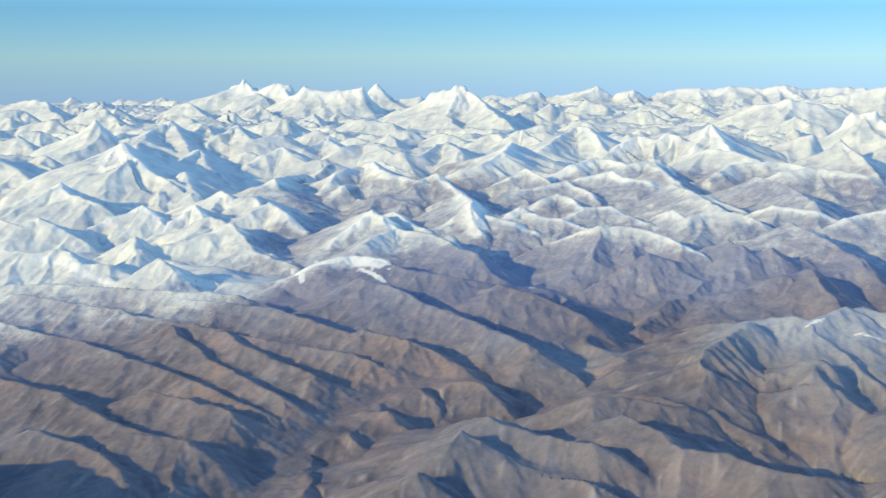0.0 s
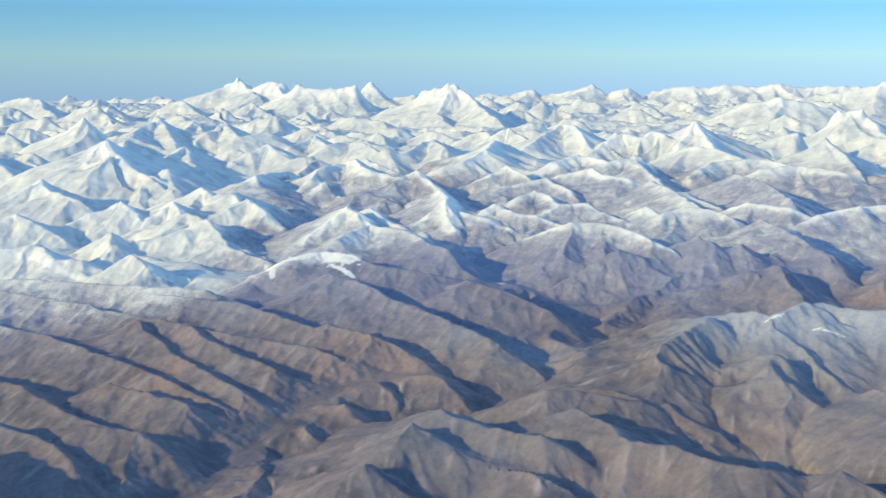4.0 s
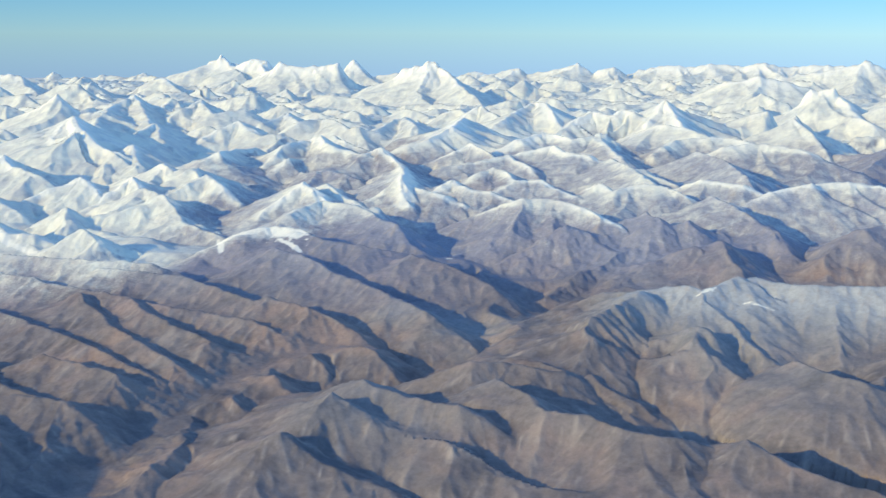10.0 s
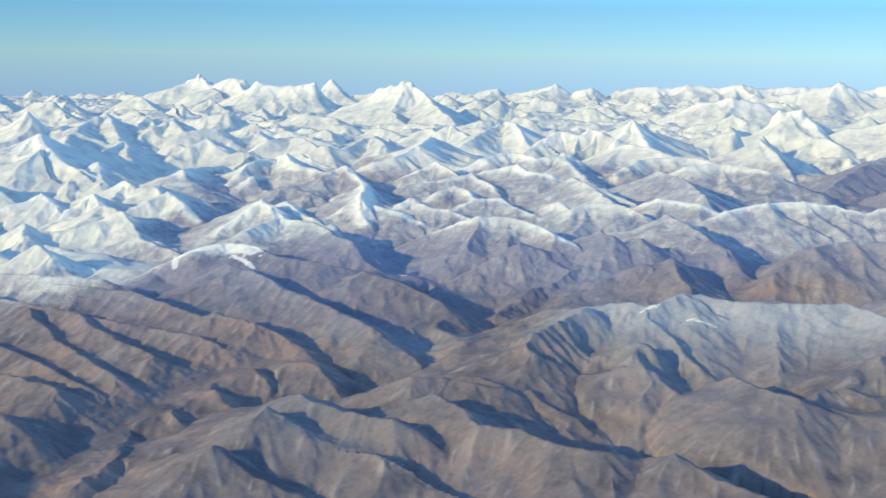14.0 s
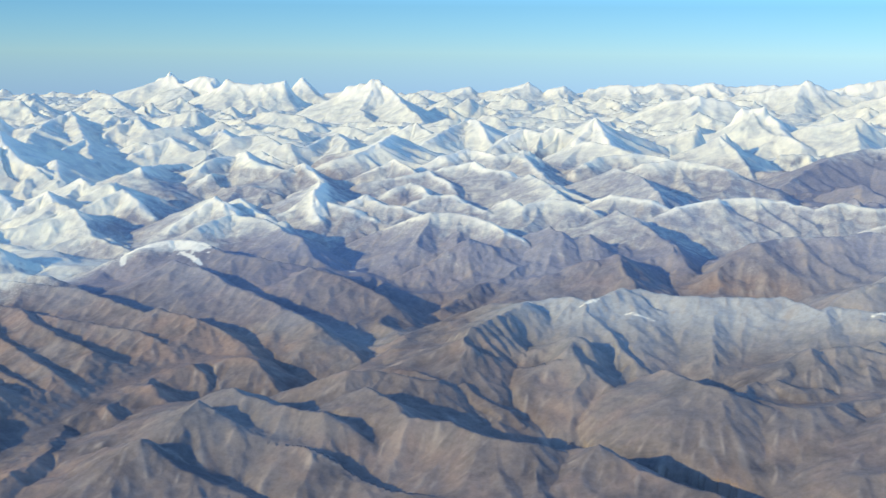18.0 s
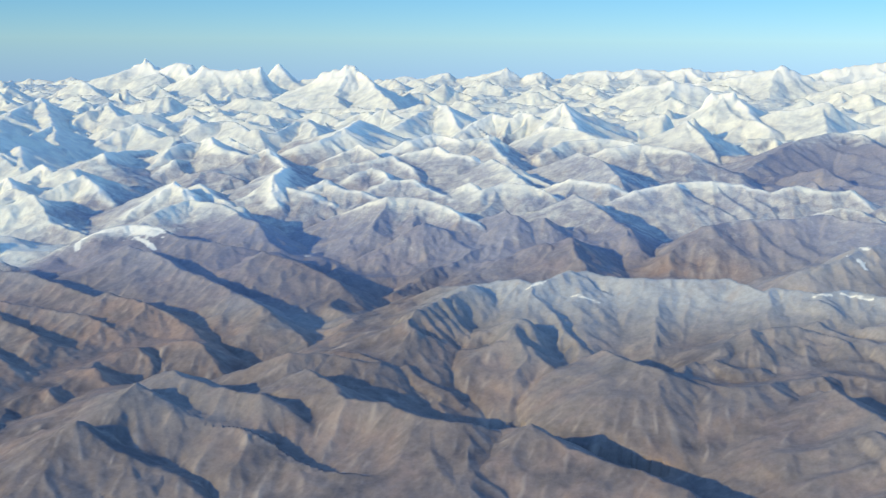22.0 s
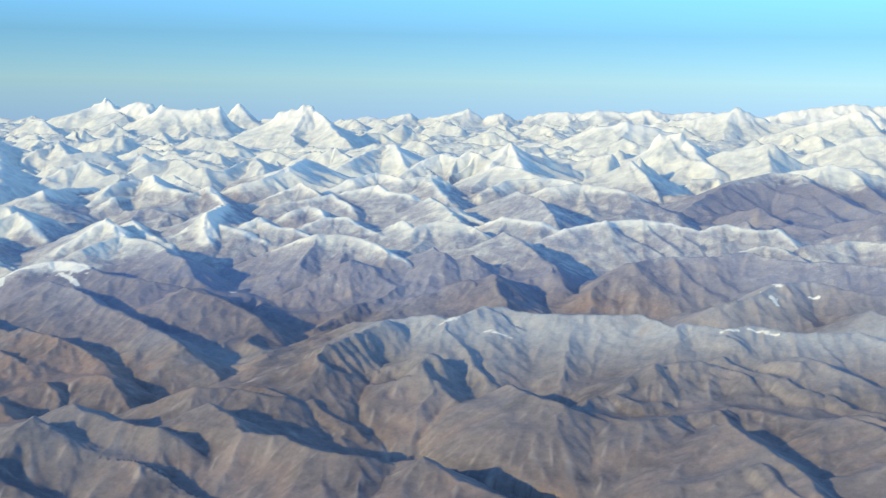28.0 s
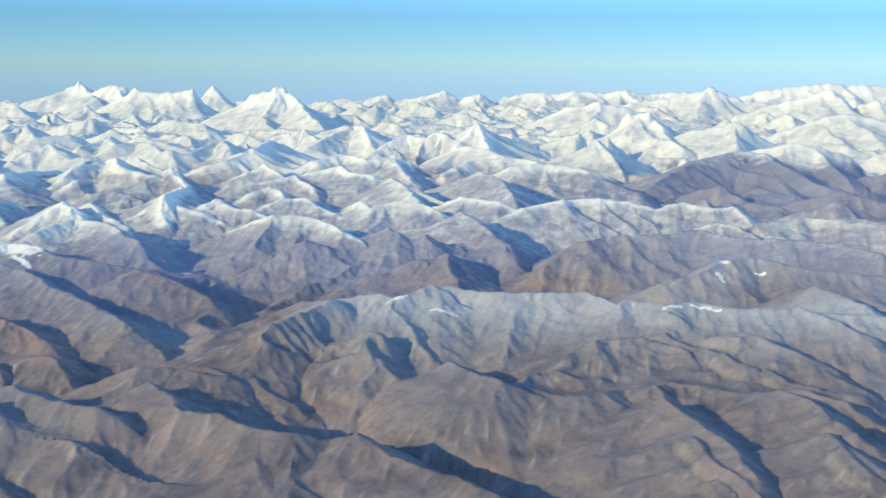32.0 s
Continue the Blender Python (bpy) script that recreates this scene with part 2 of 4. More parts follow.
def trough(number, pts, size, deep):
    """Cuts the steep far side of a crest; it levels out and rises again beyond."""
    reach = 4 * deep + 45
    box = window(pts[:, :2].min(0) - reach, pts[:, :2].max(0) + reach)
    px, py = X[box] + size * WARP_X[box], Y[box] + size * WARP_Y[box]
    d, z, along, side = nearest(pts, px, py)
    total = np.hypot(*np.diff(pts[:, :2], axis=0).T).sum()
    ends = np.minimum(along, total - along)
    width = deep * (0.75 + 0.5 * perlin(along / (14 * size), along * 0 + total, 77)) * np.clip(0.15 + ends / (0.22 * total), 0, 1)
    beyond = np.maximum(d - width, 0)
    limit = 0.02 * np.maximum(beyond - 1.5 * deep, 0) ** 2 + z + 0.4 * size - 0.55 * np.minimum(np.hypot(d, 1.2) - 1.2, width) + 0.16 * beyond + 0.006 * beyond ** 2 + 70 * np.clip(0.6 - 1.5 * side, 0, 1) ** 2
    past = np.zeros(d.shape)            # it closes beyond the ends of the crest
    for a, b in ((pts[0], pts[1]), (pts[-1], pts[-2])):
        out = (a - b)[:2] / (np.linalg.norm((a - b)[:2]) + 1e-6)
        past = np.maximum(past, (px - a[0]) * out[0] + (py - a[1]) * out[1])
    limit += np.where(ends < 1e-6, 1.5 * past, 0)
    soft = 1.2 * size
    own = OWNER[box] == number          # crests of its neighbours stand
    spare = np.where(own, 1, np.clip((CREST_AWAY[box] / size - 2) / 22, 0, 1)) * np.clip(2.6 - 3 * d / reach, 0, 1)
    most = np.where(own | (OWNER[box] == 0), 40.0, 7 * size)
    spare, most = (smoothed(smoothed(g, 9, 1), 4, 0) for g in (spare, most))
    for field in (TOP, LAND):
        blend = np.clip(0.5 + 0.5 * (field[box] - limit) / soft, 0, 1) * spare
        cut = (field[box] - limit) * blend + soft * blend * (1 - blend)
        field[box] -= most * (1 - np.exp(-np.maximum(cut, 0) / most))


def window(lo, hi):
    """The rows and columns of the grid that cover a box of the plan."""
    bx, by = np.array([lo[0], hi[0], lo[0], hi[0]]) - APEX_X, np.array([lo[1], lo[1], hi[1], hi[1]]) - APEX_Y
    far, turn = np.hypot(bx, by), np.arctan2(-bx, by)
    closest = math.hypot(max(lo[0] - APEX_X, APEX_X - hi[0], 0), max(lo[1] - APEX_Y, 1.0))
    return np.s_[np.searchsorted(radius, closest):np.searchsorted(radius, far.max()) + 1,
                 np.searchsorted(azimuth, turn.min()):np.searchsorted(azimuth, turn.max()) + 1]


def ridge(name, nodes, shade=None):
    """A mountain along a crest line: flanks fall off on both sides, with spurs running down them from the crest."""
    mountains.append(name)
    left, lfoot, right, rfoot, bold, spacing = SHAPES[name]
    pts = np.array(nodes, float)
    size = min(max(pts[:, 1].mean() / 620, 0.8), 3.2)
    lfoot, rfoot, spacing = lfoot * size, rfoot * size, spacing * size
    if name == "rock_rib":                 # a rib follows the slope that it stands on
        for p in pts:
            row = np.searchsorted(radius, math.hypot(p[0] - APEX_X, p[1] - APEX_Y))
            p[2] = TOP[row, np.searchsorted(azimuth, math.atan2(APEX_X - p[0], p[1] - APEX_Y))] + 1.8
    # the crest runs out gently at both ends
    ends = []
    for a, b in ((pts[0], pts[1]), (pts[-1], pts[-2])):
        out = (a - b)[:2] / (np.linalg.norm((a - b)[:2]) + 1e-6)
        ends.append(np.array([*(a[:2] + out * (8 if name == "rock_rib" else 24) * size), a[2] - (4 if name == "rock_rib" else 9) * size]))
    pts = np.vstack([ends[0], pts, ends[1]])
    troughs.append((len(mountains), pts[1:-1], size, SHADE.get(name, 10) * (min(size, 1.5) if name[:4] in ("snow", "far_", "less") else 1) if shade is None else shade))
    reach = max(lfoot, rfoot) * 2.3
    box = window(pts[:, :2].min(0) - reach, pts[:, :2].max(0) + reach)
    px, py = X[box] + size * WARP_X[box], Y[box] + size * WARP_Y[box]
    best, height, along, side = nearest(pts, px, py)
    seed = 100 + len(mountains) * 3
    lean = np.clip(0.5 + side, 0, 1)
    slope, foot = right + (left - right) * lean, rfoot + (lfoot - rfoot) * lean
    tail = 0.08 * best + 0.22 * foot * (np.maximum(best - 0.9 * foot, 0) / foot) ** 2
    if rfoot < 8:
        tail = tail + 0.7 * np.maximum(best - foot, 0)
    worn = 1.6 * min(size, 1.1)             # the crest is worn round
    h = height - slope * foot * (1 - np.exp(-(np.hypot(best, worn) - worn) / foot)) - tail + (1.5 if name[:4] == 'far_' else 0.8) * size * perlin(along / (7 * size), along * 0 + seed, seed + 2) * np.exp(-best / (9 * size))
    h += 0.5 * size * fractal(px, py, 18 * size, 3, seed + 1) * np.minimum(best / (6 * size), 1)
    h = np.where(best > reach, -1e3, h)
    sub = (side > 0).astype(np.int32)
    count = 1
    rng = random.Random(seed)
    steps = np.hypot(*np.diff(pts[:, :2], axis=0).T)
    marks = np.concatenate([[0], np.cumsum(steps)])
    at = spacing * rng.uniform(0.4, 0.9)
    while at < marks[-1]:
        k = min(int(np.searchsorted(marks, at)) - 1, len(steps) - 1)
        f = (at - marks[k]) / steps[k]
        start = pts[k] + f * (pts[k + 1] - pts[k])
        heading = math.atan2(pts[k + 1][1] - pts[k][1], pts[k + 1][0] - pts[k][0])
        for way, fall, long in ((1, left, lfoot), (-1, right, rfoot)):
            if rng.random() < 0.15:
                continue
            turn = heading + way * radians(90 + rng.uniform(-38, 22))
            length = long * rng.uniform(0.6, 1.15)
            line, spot, drop = [start - (0, 0, 0.3 * size)], start.copy(), fall * rng.uniform(0.62, 0.82)
            for piece in range(3):
                turn += rng.uniform(-0.32, 0.32)
                spot = spot + np.array([math.cos(turn), math.sin(turn), 0]) * length / 3
                line.append(np.array([spot[0], spot[1], start[2] - drop * long * (1 - math.exp(-(piece + 1) * length / 3 / long)) - 0.3 * size]))
            line = np.array(line)
            steep = max(fall * 1.5, 0.5)
            broad = 1.3 * (start[2] - line[-1][2]) * 0.55 / steep + spacing * 0.4
            lo, hi = line[:, :2].min(0) - broad, line[:, :2].max(0) + broad
            inside = np.nonzero((px > lo[0]) & (px < hi[0]) & (py > lo[1]) & (py < hi[1]))
            if len(inside[0]):
                d, z, run, _ = nearest(line, px[inside], py[inside])
                rise = z - steep * d + 0.4 * size * perlin(run / (6 * size), run * 0, seed + 5)
                gain = np.clip(rise - h[inside], 0, None) * np.clip((broad - d) / (0.3 * broad), 0, 1)
                h[inside] += gain * min(0.55 * bold, 1)
                count += 1
                sub[inside] = np.where(gain > 0.35 * size, count, sub[inside])
        at += spacing * rng.uniform(0.7, 1.35)
    won = h > TOP[box]
    DRIFT[box] = np.where(won, DRIFTS.get(name, 0) * np.exp(-(best / (3.6 * size)) ** 2), DRIFT[box])
    TOP[box] = np.where(won, h, TOP[box])
    OWNER[box] = np.where(won, len(mountains), OWNER[box])
    CREST_AWAY[box] = np.where(won, best, CREST_AWAY[box])
    SUB[box] = np.where(won, sub, SUB[box])


def valley(nodes, wide=26):
    """Cuts a valley down to a line of nodes; its sides rise gently from the floor."""
    pts = np.array(nodes, float)
    lo, hi = pts[:, :2].min(0) - 120, pts[:, :2].max(0) + 120
    near = window(lo, hi)
    best, height, along, side = nearest(pts, X[near] + 2 * WARP_X[near], Y[near] + 2 * WARP_Y[near])
    bed = height + np.maximum(best - 1.5, 0) * (0.10 + 0.012 * np.minimum(best, 40))
    depth = np.exp(-(best / (1.6 * wide)) ** 2)
    for field in (TOP, LAND):
        field[near] -= np.maximum(field[near] - bed, 0) * depth * 0.95


ridge("brown_ridge", [(-420, 534, 77.0), (-390, 529, 75.9), (-363, 523, 75.1), (-340, 516, 73.5), (-307, 507, 72.1), (-283, 494, 71.0), (-249, 477, 69.6), (-212, 454, 67.0), (-185, 437, 65.5)], shade=9)
ridge("brown_ridge", [(-367, 454, 71.5), (-335, 449, 71.1), (-310, 444, 70.8), (-290, 438, 70.1), (-272, 430, 69.6), (-253, 420, 68.3), (-238, 409, 67.4), (-226, 404, 66.9), (-218, 402, 66.5)], shade=7)
ridge("brown_ridge", [(-384, 565, 80.4), (-352, 560, 79.8), (-321, 552, 78.5), (-295, 545, 77.1), (-271, 538, 76.3), (-247, 532, 75.3), (-224, 525, 74.1), (-198, 520, 72.8), (-180, 517, 71.9), (-160, 504, 69.8), (-144, 490, 68.8)], shade=7)
ridge("brown_spur", [(-276, 530, 76.9), (-253, 507, 73.3), (-225, 484, 70.7), (-203, 468, 68.7), (-181, 450, 67.3), (-163, 439, 66.5)], shade=6)
ridge("brown_spur", [(-245, 526, 76.7), (-229, 511, 74.3), (-204, 495, 71.8), (-183, 482, 70.2), (-160, 466, 67.8), (-144, 455, 65.0)], shade=4.5)
ridge("brown_ridge", [(-287, 570, 81.1), (-264, 569, 80.9), (-238, 566, 80.0), (-217, 557, 78.6), (-194, 542, 76.1), (-181, 536, 74.8), (-166, 536, 74.4)], shade=12)
ridge("brown_ridge", [(-210, 623, 87.0), (-191, 613, 84.3), (-172, 600, 81.0), (-152, 590, 78.2), (-134, 576, 75.8), (-110, 554, 72.8), (-95, 542, 70.5)], shade=6)
ridge("brown_spur", [(-184, 544, 77.6), (-159, 536, 75.4), (-139, 519, 72.6), (-121, 502, 68.6), (-112, 494, 66.0)], shade=3.5)
ridge("brown_spur", [(-239, 439, 71.4), (-220, 434, 70.7), (-199, 425, 70.0), (-187, 419, 69.4)])
ridge("brown_ridge", [(-257, 386, 69.4), (-237, 380, 68.5), (-222, 373, 67.8), (-209, 362, 66.6), (-200, 351, 65.0)], shade=3)
ridge("brown_ridge", [(-221, 392, 69.4), (-204, 389, 69.3), (-185, 386, 68.9), (-168, 382, 68.4), (-161, 373, 66.9)])
ridge("low_ridge", [(-241, 716, 90.8), (-235, 755, 94.5), (-208, 749, 93.7), (-187, 725, 90.8), (-169, 708, 88.6)])
ridge("dark_mountain", [(-138, 640, 83.7), (-120, 634, 80.9), (-103, 628, 76.7), (-92, 622, 73.8), (-82, 616, 69.6), (-72, 610, 65.5), (-64, 606, 64.4)], shade=28)
ridge("dark_mountain", [(-248, 656, 86.4), (-228, 677, 88.6), (-202, 659, 87.7), (-168, 652, 84.1), (-137, 665, 78.4)], shade=0)
ridge("grey_ridge", [(-49, 560, 76.3), (-40, 578, 78.2), (-20, 584, 80.8), (-7, 583, 82.6), (10, 583, 85.3), (20, 579, 84.5), (36, 597, 88.6)])
ridge("grey_ridge", [(7, 587, 83.2), (20, 583, 82.9), (34, 597, 87.1), (44, 605, 87.5), (56, 599, 86.0), (79, 598, 85.7), (111, 602, 86.5), (126, 583, 84.8), (131, 590, 85.8), (152, 581, 85.6), (163, 590, 86.2), (180, 584, 84.8), (206, 589, 84.9), (248, 585, 83.5), (280, 583, 82.6)])
ridge("grey_spur", [(-7, 571, 85.0), (-16, 550, 81.7), (-22, 532, 79.1), (-26, 519, 77.1)], shade=0)
ridge("striped_spur", [(-26, 519, 77.0), (-21, 512, 75.2), (-8, 512, 69.4), (9, 511, 62.7)])
ridge("rock_rib", [(-14, 550, 0.0), (-9, 544, 0.0), (-4, 537, 0.0)], shade=1.6)
ridge("rock_rib", [(-17, 545, 0.0), (-10, 539, 0.0), (-4, 532, 0.0)], shade=1.6)
ridge("rock_rib", [(-20, 540, 0.0), (-12, 534, 0.0), (-4, 527, 0.0)], shade=1.6)
ridge("rock_rib", [(-23, 534, 0.0), (-14, 528, 0.0), (-6, 521, 0.0)], shade=1.6)
ridge("rock_rib", [(-25, 528, 0.0), (-17, 522, 0.0), (-10, 516, 0.0)], shade=1.6)
ridge("grey_spur", [(14, 589, 83.5), (23, 570, 78.9), (32, 554, 75.6), (40, 540, 72.0), (48, 529, 68.2)], shade=6)
ridge("grey_spur", [(20, 533, 77.8), (21, 517, 75.7), (26, 512, 72.5), (33, 506, 68.9)])
ridge("grey_spur", [(36, 597, 87.8), (43, 597, 81.5), (51, 587, 78.8)])
ridge("low_ridge", [(-67, 475, 71.4), (-50, 479, 70.5), (-41, 476, 69.9), (-29, 478, 68.8)])
ridge("brown_ridge", [(-102, 408, 74.3), (-94, 406, 72.2), (-85, 403, 67.9), (-73, 400, 64.5), (-64, 398, 60.6), (-52, 396, 59.8), (-43, 393, 57.3), (-36, 389, 53.5), (-27, 384, 49.9)], shade=11)
ridge("brown_ridge", [(-108, 376, 69.3), (-102, 374, 66.0), (-95, 372, 62.7), (-87, 371, 60.9), (-79, 369, 58.3), (-70, 367, 56.8), (-61, 363, 54.4)], shade=10)
ridge("brown_ridge", [(-51, 450, 71.8), (-36, 437, 70.7), (-28, 424, 69.2), (-11, 424, 68.6), (2, 415, 67.6), (17, 411, 67.2), (23, 412, 67.2)], shade=9)
ridge("low_ridge", [(-97, 430, 74.0), (-93, 427, 72.9), (-86, 424, 71.9), (-78, 421, 71.3), (-67, 419, 71.5), (-56, 417, 71.8)], shade=6)
ridge("brown_ridge", [(149, 470, 71.3), (162, 446, 69.3), (173, 424, 67.3), (178, 402, 64.9), (180, 388, 63.3)], shade=7)
ridge("brown_ridge", [(193, 484, 72.5), (203, 476, 71.8), (210, 451, 69.5), (219, 431, 67.8), (227, 423, 66.9)], shade=6)
ridge("brown_spur", [(204, 436, 70.7), (213, 419, 69.3), (221, 402, 67.8)])
ridge("low_ridge", [(138, 538, 80.8), (149, 533, 78.7), (159, 522, 75.1), (170, 518, 73.9), (185, 508, 72.4), (204, 493, 70.7), (218, 482, 69.5)])
ridge("low_ridge", [(179, 555, 81.4), (193, 545, 79.1), (206, 531, 76.2), (218, 512, 72.0)])
ridge("low_ridge", [(61, 505, 72.4), (70, 492, 72.8), (77, 481, 73.3), (86, 479, 72.8)], shade=8)
ridge("low_ridge", [(121, 533, 78.5), (136, 511, 72.3), (145, 495, 70.6)])
ridge("low_ridge", [(100, 500, 71.9), (105, 492, 71.7), (113, 483, 71.0), (122, 488, 71.4)])
ridge("low_ridge", [(211, 589, 85.1), (225, 577, 82.8), (235, 561, 79.6)])
ridge("brown_ridge", [(221, 630, 89.0), (235, 616, 86.4), (249, 589, 82.2)])
ridge("brown_ridge", [(117, 324, 67.5), (127, 334, 68.6), (134, 340, 69.4), (143, 333, 68.7)])
ridge("snow_ridge", [(62, 877, 92.7), (76, 897, 99.3), (100, 906, 100.5), (124, 904, 98.1), (139, 893, 96.0)])
ridge("snow_ridge", [(143, 893, 96.1), (156, 905, 99.1), (180, 894, 96.5), (196, 899, 97.6), (206, 874, 90.9)])
ridge("grey_ridge", [(99, 746, 90.7), (115, 764, 92.8), (142, 767, 93.2), (166, 780, 96.0), (189, 763, 93.8), (221, 754, 94.3), (246, 747, 94.4), (269, 719, 92.7)])
ridge("grey_ridge", [(149, 638, 86.4), (164, 648, 89.6), (177, 666, 94.0), (197, 678, 95.0), (221, 664, 91.9), (260, 662, 89.2)])
ridge("snow_ridge", [(-131, 853, 96.8), (-121, 868, 100.1), (-109, 866, 99.5), (-91, 848, 94.8), (-75, 838, 90.8)])
ridge("snow_ridge", [(-105, 777, 97.8), (-87, 779, 98.2), (-69, 772, 95.4), (-58, 765, 93.3), (-44, 752, 89.4)])
ridge("snow_ridge", [(-66, 858, 100.1), (-55, 843, 96.5), (-36, 858, 100.3), (-20, 854, 99.3)])
ridge("snow_ridge", [(-209, 813, 95.4), (-201, 827, 100.5), (-187, 818, 97.4), (-164, 811, 94.4)])
ridge("snow_ridge", [(-175, 834, 97.8), (-168, 849, 100.1), (-155, 832, 96.6), (-135, 828, 94.7), (-118, 820, 91.0)])
ridge("snow_peak", [(-295, 995, 90.4), (-287, 1036, 101.1), (-280, 1036, 104.1), (-270, 1028, 100.8), (-249, 994, 92.8), (-198, 827, 104.9)])
ridge("snow_dome", [(-266, 779, 96.0), (-262, 795, 101.3), (-248, 784, 97.8)])
ridge("snow_ridge", [(-258, 820, 95.8), (-252, 820, 97.9), (-228, 795, 91.3), (-219, 791, 89.9)])
ridge("snow_peak", [(-570, 981, 109.6), (-599, 1067, 123.3), (-547, 991, 117.7), (-529, 980, 106.6), (-501, 972, 102.0)])
ridge("snow_peak", [(-556, 854, 97.2), (-544, 875, 105.5), (-525, 855, 97.8), (-507, 840, 91.8)])
ridge("snow_ridge", [(-448, 1018, 82.4), (-404, 965, 103.5), (-443, 1144, 89.7), (-415, 1100, 82.6)])
ridge("snow_peak", [(-373, 987, 87.8), (-372, 1029, 99.7), (-351, 999, 92.0), (-328, 975, 82.3)])
ridge("snow_ridge", [(-353, 990, 95.2), (-342, 1030, 100.3), (-301, 965, 89.8), (-284, 958, 88.7)])
ridge("snow_ridge", [(-530, 1251, 101.2), (-521, 1277, 105.7), (-480, 1238, 94.1), (-463, 1246, 96.9)])
ridge("snow_ridge", [(-515, 748, 91.9), (-492, 740, 89.7), (-488, 754, 93.9), (-470, 747, 91.5)])
ridge("snow_ridge", [(-455, 659, 87.7), (-429, 655, 86.5), (-414, 662, 88.9), (-390, 647, 83.5), (-375, 647, 83.2)])
ridge("glacier_dome", [(-247, 665, 88.1), (-236, 676, 89.6), (-222, 675, 89.9), (-204, 659, 87.6)])
ridge("grey_mountain", [(-388, 726, 80.3), (-372, 744, 85.8), (-373, 780, 95.5), (-345, 764, 91.5), (-319, 731, 82.2), (-284, 711, 75.9)])
ridge("grey_ridge", [(-401, 579, 81.7), (-369, 584, 82.9), (-336, 584, 82.8), (-302, 583, 82.5), (-265, 584, 82.6)], shade=4)
ridge("far_peak", [(-1377, 2841, 82.7), (-1357, 2841, 92.5), (-1337, 2841, 109.3), (-1320, 2841, 121.8), (-1304, 2841, 124.6), (-1290, 2841, 134.3), (-1270, 2841, 135.7), (-1258, 2841, 149.4), (-1248, 2841, 141.3), (-1233, 2841, 131.8), (-1217, 2841, 129.1)])
ridge("far_peak", [(-1204, 2800, 127.5), (-1185, 2800, 135.6), (-1170, 2800, 142.4), (-1157, 2800, 145.1), (-1141, 2800, 141.1), (-1124, 2800, 139.9), (-1114, 2800, 129.3), (-1103, 2800, 116.0), (-1093, 2800, 102.7)])
ridge("far_peak", [(-1018, 2590, 122.5), (-994, 2590, 136.2), (-974, 2590, 133.9), (-948, 2590, 132.8), (-915, 2590, 130.5), (-896, 2590, 133.0), (-880, 2590, 136.8), (-859, 2590, 139.3), (-849, 2590, 106.5), (-839, 2590, 87.2)])
ridge("far_peak", [(-946, 2850, 115.5), (-931, 2850, 131.6), (-917, 2850, 138.3), (-901, 2850, 126.4), (-887, 2850, 113.2), (-870, 2850, 100.0), (-842, 2850, 106.8), (-810, 2850, 109.7)])
ridge("far_peak", [(-643, 2249, 113.7), (-623, 2249, 127.5), (-608, 2249, 139.0), (-592, 2249, 146.3), (-579, 2249, 141.2), (-571, 2249, 149.5), (-563, 2249, 151.6), (-553, 2249, 150.6), (-541, 2249, 136.3), (-524, 2249, 128.1), (-505, 2249, 115.9), (-485, 2249, 103.7)])
ridge("snow_spur", [(-1254, 2841, 144.0), (-1192, 2771, 113.6), (-1099, 2671, 76.2)])
ridge("snow_spur", [(-1150, 2800, 139.8), (-1065, 2720, 96.5), (-984, 2620, 73.3)])
ridge("snow_spur", [(-567, 2249, 147.5), (-569, 2189, 124.7), (-559, 2129, 101.2), (-516, 2049, 88.2)])
ridge("snow_spur", [(-547, 2249, 141.4), (-504, 2189, 121.1), (-431, 2049, 98.6)])
ridge("snow_ridge", [(-1247, 2400, 82.9), (-1210, 2400, 105.7), (-1184, 2400, 109.4), (-1137, 2360, 88.2), (-1063, 2280, 64.6), (-1012, 2220, 55.6)])
ridge("snow_ridge", [(-1542, 2300, 106.7), (-1508, 2300, 114.0), (-1485, 2300, 116.5), (-1464, 2300, 113.1), (-1414, 2260, 95.5), (-1366, 2210, 86.9)])
ridge("far_range", [(-2264, 3600, 38.8), (-2210, 3600, 62.8), (-2184, 3600, 75.6), (-2153, 3600, 59.6), (-2112, 3600, 56.3), (-2080, 3600, 62.0), (-2050, 3600, 56.8), (-2011, 3600, 69.6), (-1960, 3600, 66.4), (-1920, 3600, 61.4), (-1865, 3600, 79.5), (-1842, 3600, 65.6), (-1803, 3600, 53.5)])
ridge("far_range", [(-899, 3723, 68.0), (-828, 3723, 89.7), (-784, 3723, 80.2), (-731, 3723, 94.7), (-694, 3723, 100.3), (-666, 3723, 82.1), (-600, 3723, 91.6), (-565, 3723, 100.6), (-531, 3723, 107.9), (-514, 3723, 118.2), (-497, 3723, 103.4), (-471, 3723, 85.3), (-445, 3723, 99.1), (-411, 3723, 104.7), (-377, 3723, 83.5)])
ridge("far_range", [(-386, 3790, 79.7), (-343, 3790, 95.7), (-301, 3790, 103.2), (-250, 3790, 110.7), (-199, 3790, 106.4), (-165, 3790, 110.3), (-132, 3790, 115.8), (-82, 3790, 113.2), (-40, 3790, 108.9), (1, 3790, 117.8), (34, 3790, 120.0), (83, 3790, 107.5), (164, 3790, 115.3), (245, 3790, 111.6)])
ridge("far_peak", [(-13, 2824, 96.8), (66, 2824, 111.7), (125, 2824, 121.2), (184, 2824, 131.9), (224, 2824, 137.3), (236, 2824, 149.6), (245, 2824, 146.1), (254, 2824, 137.8), (280, 2824, 130.9), (304, 2824, 119.2), (360, 2824, 115.3)])
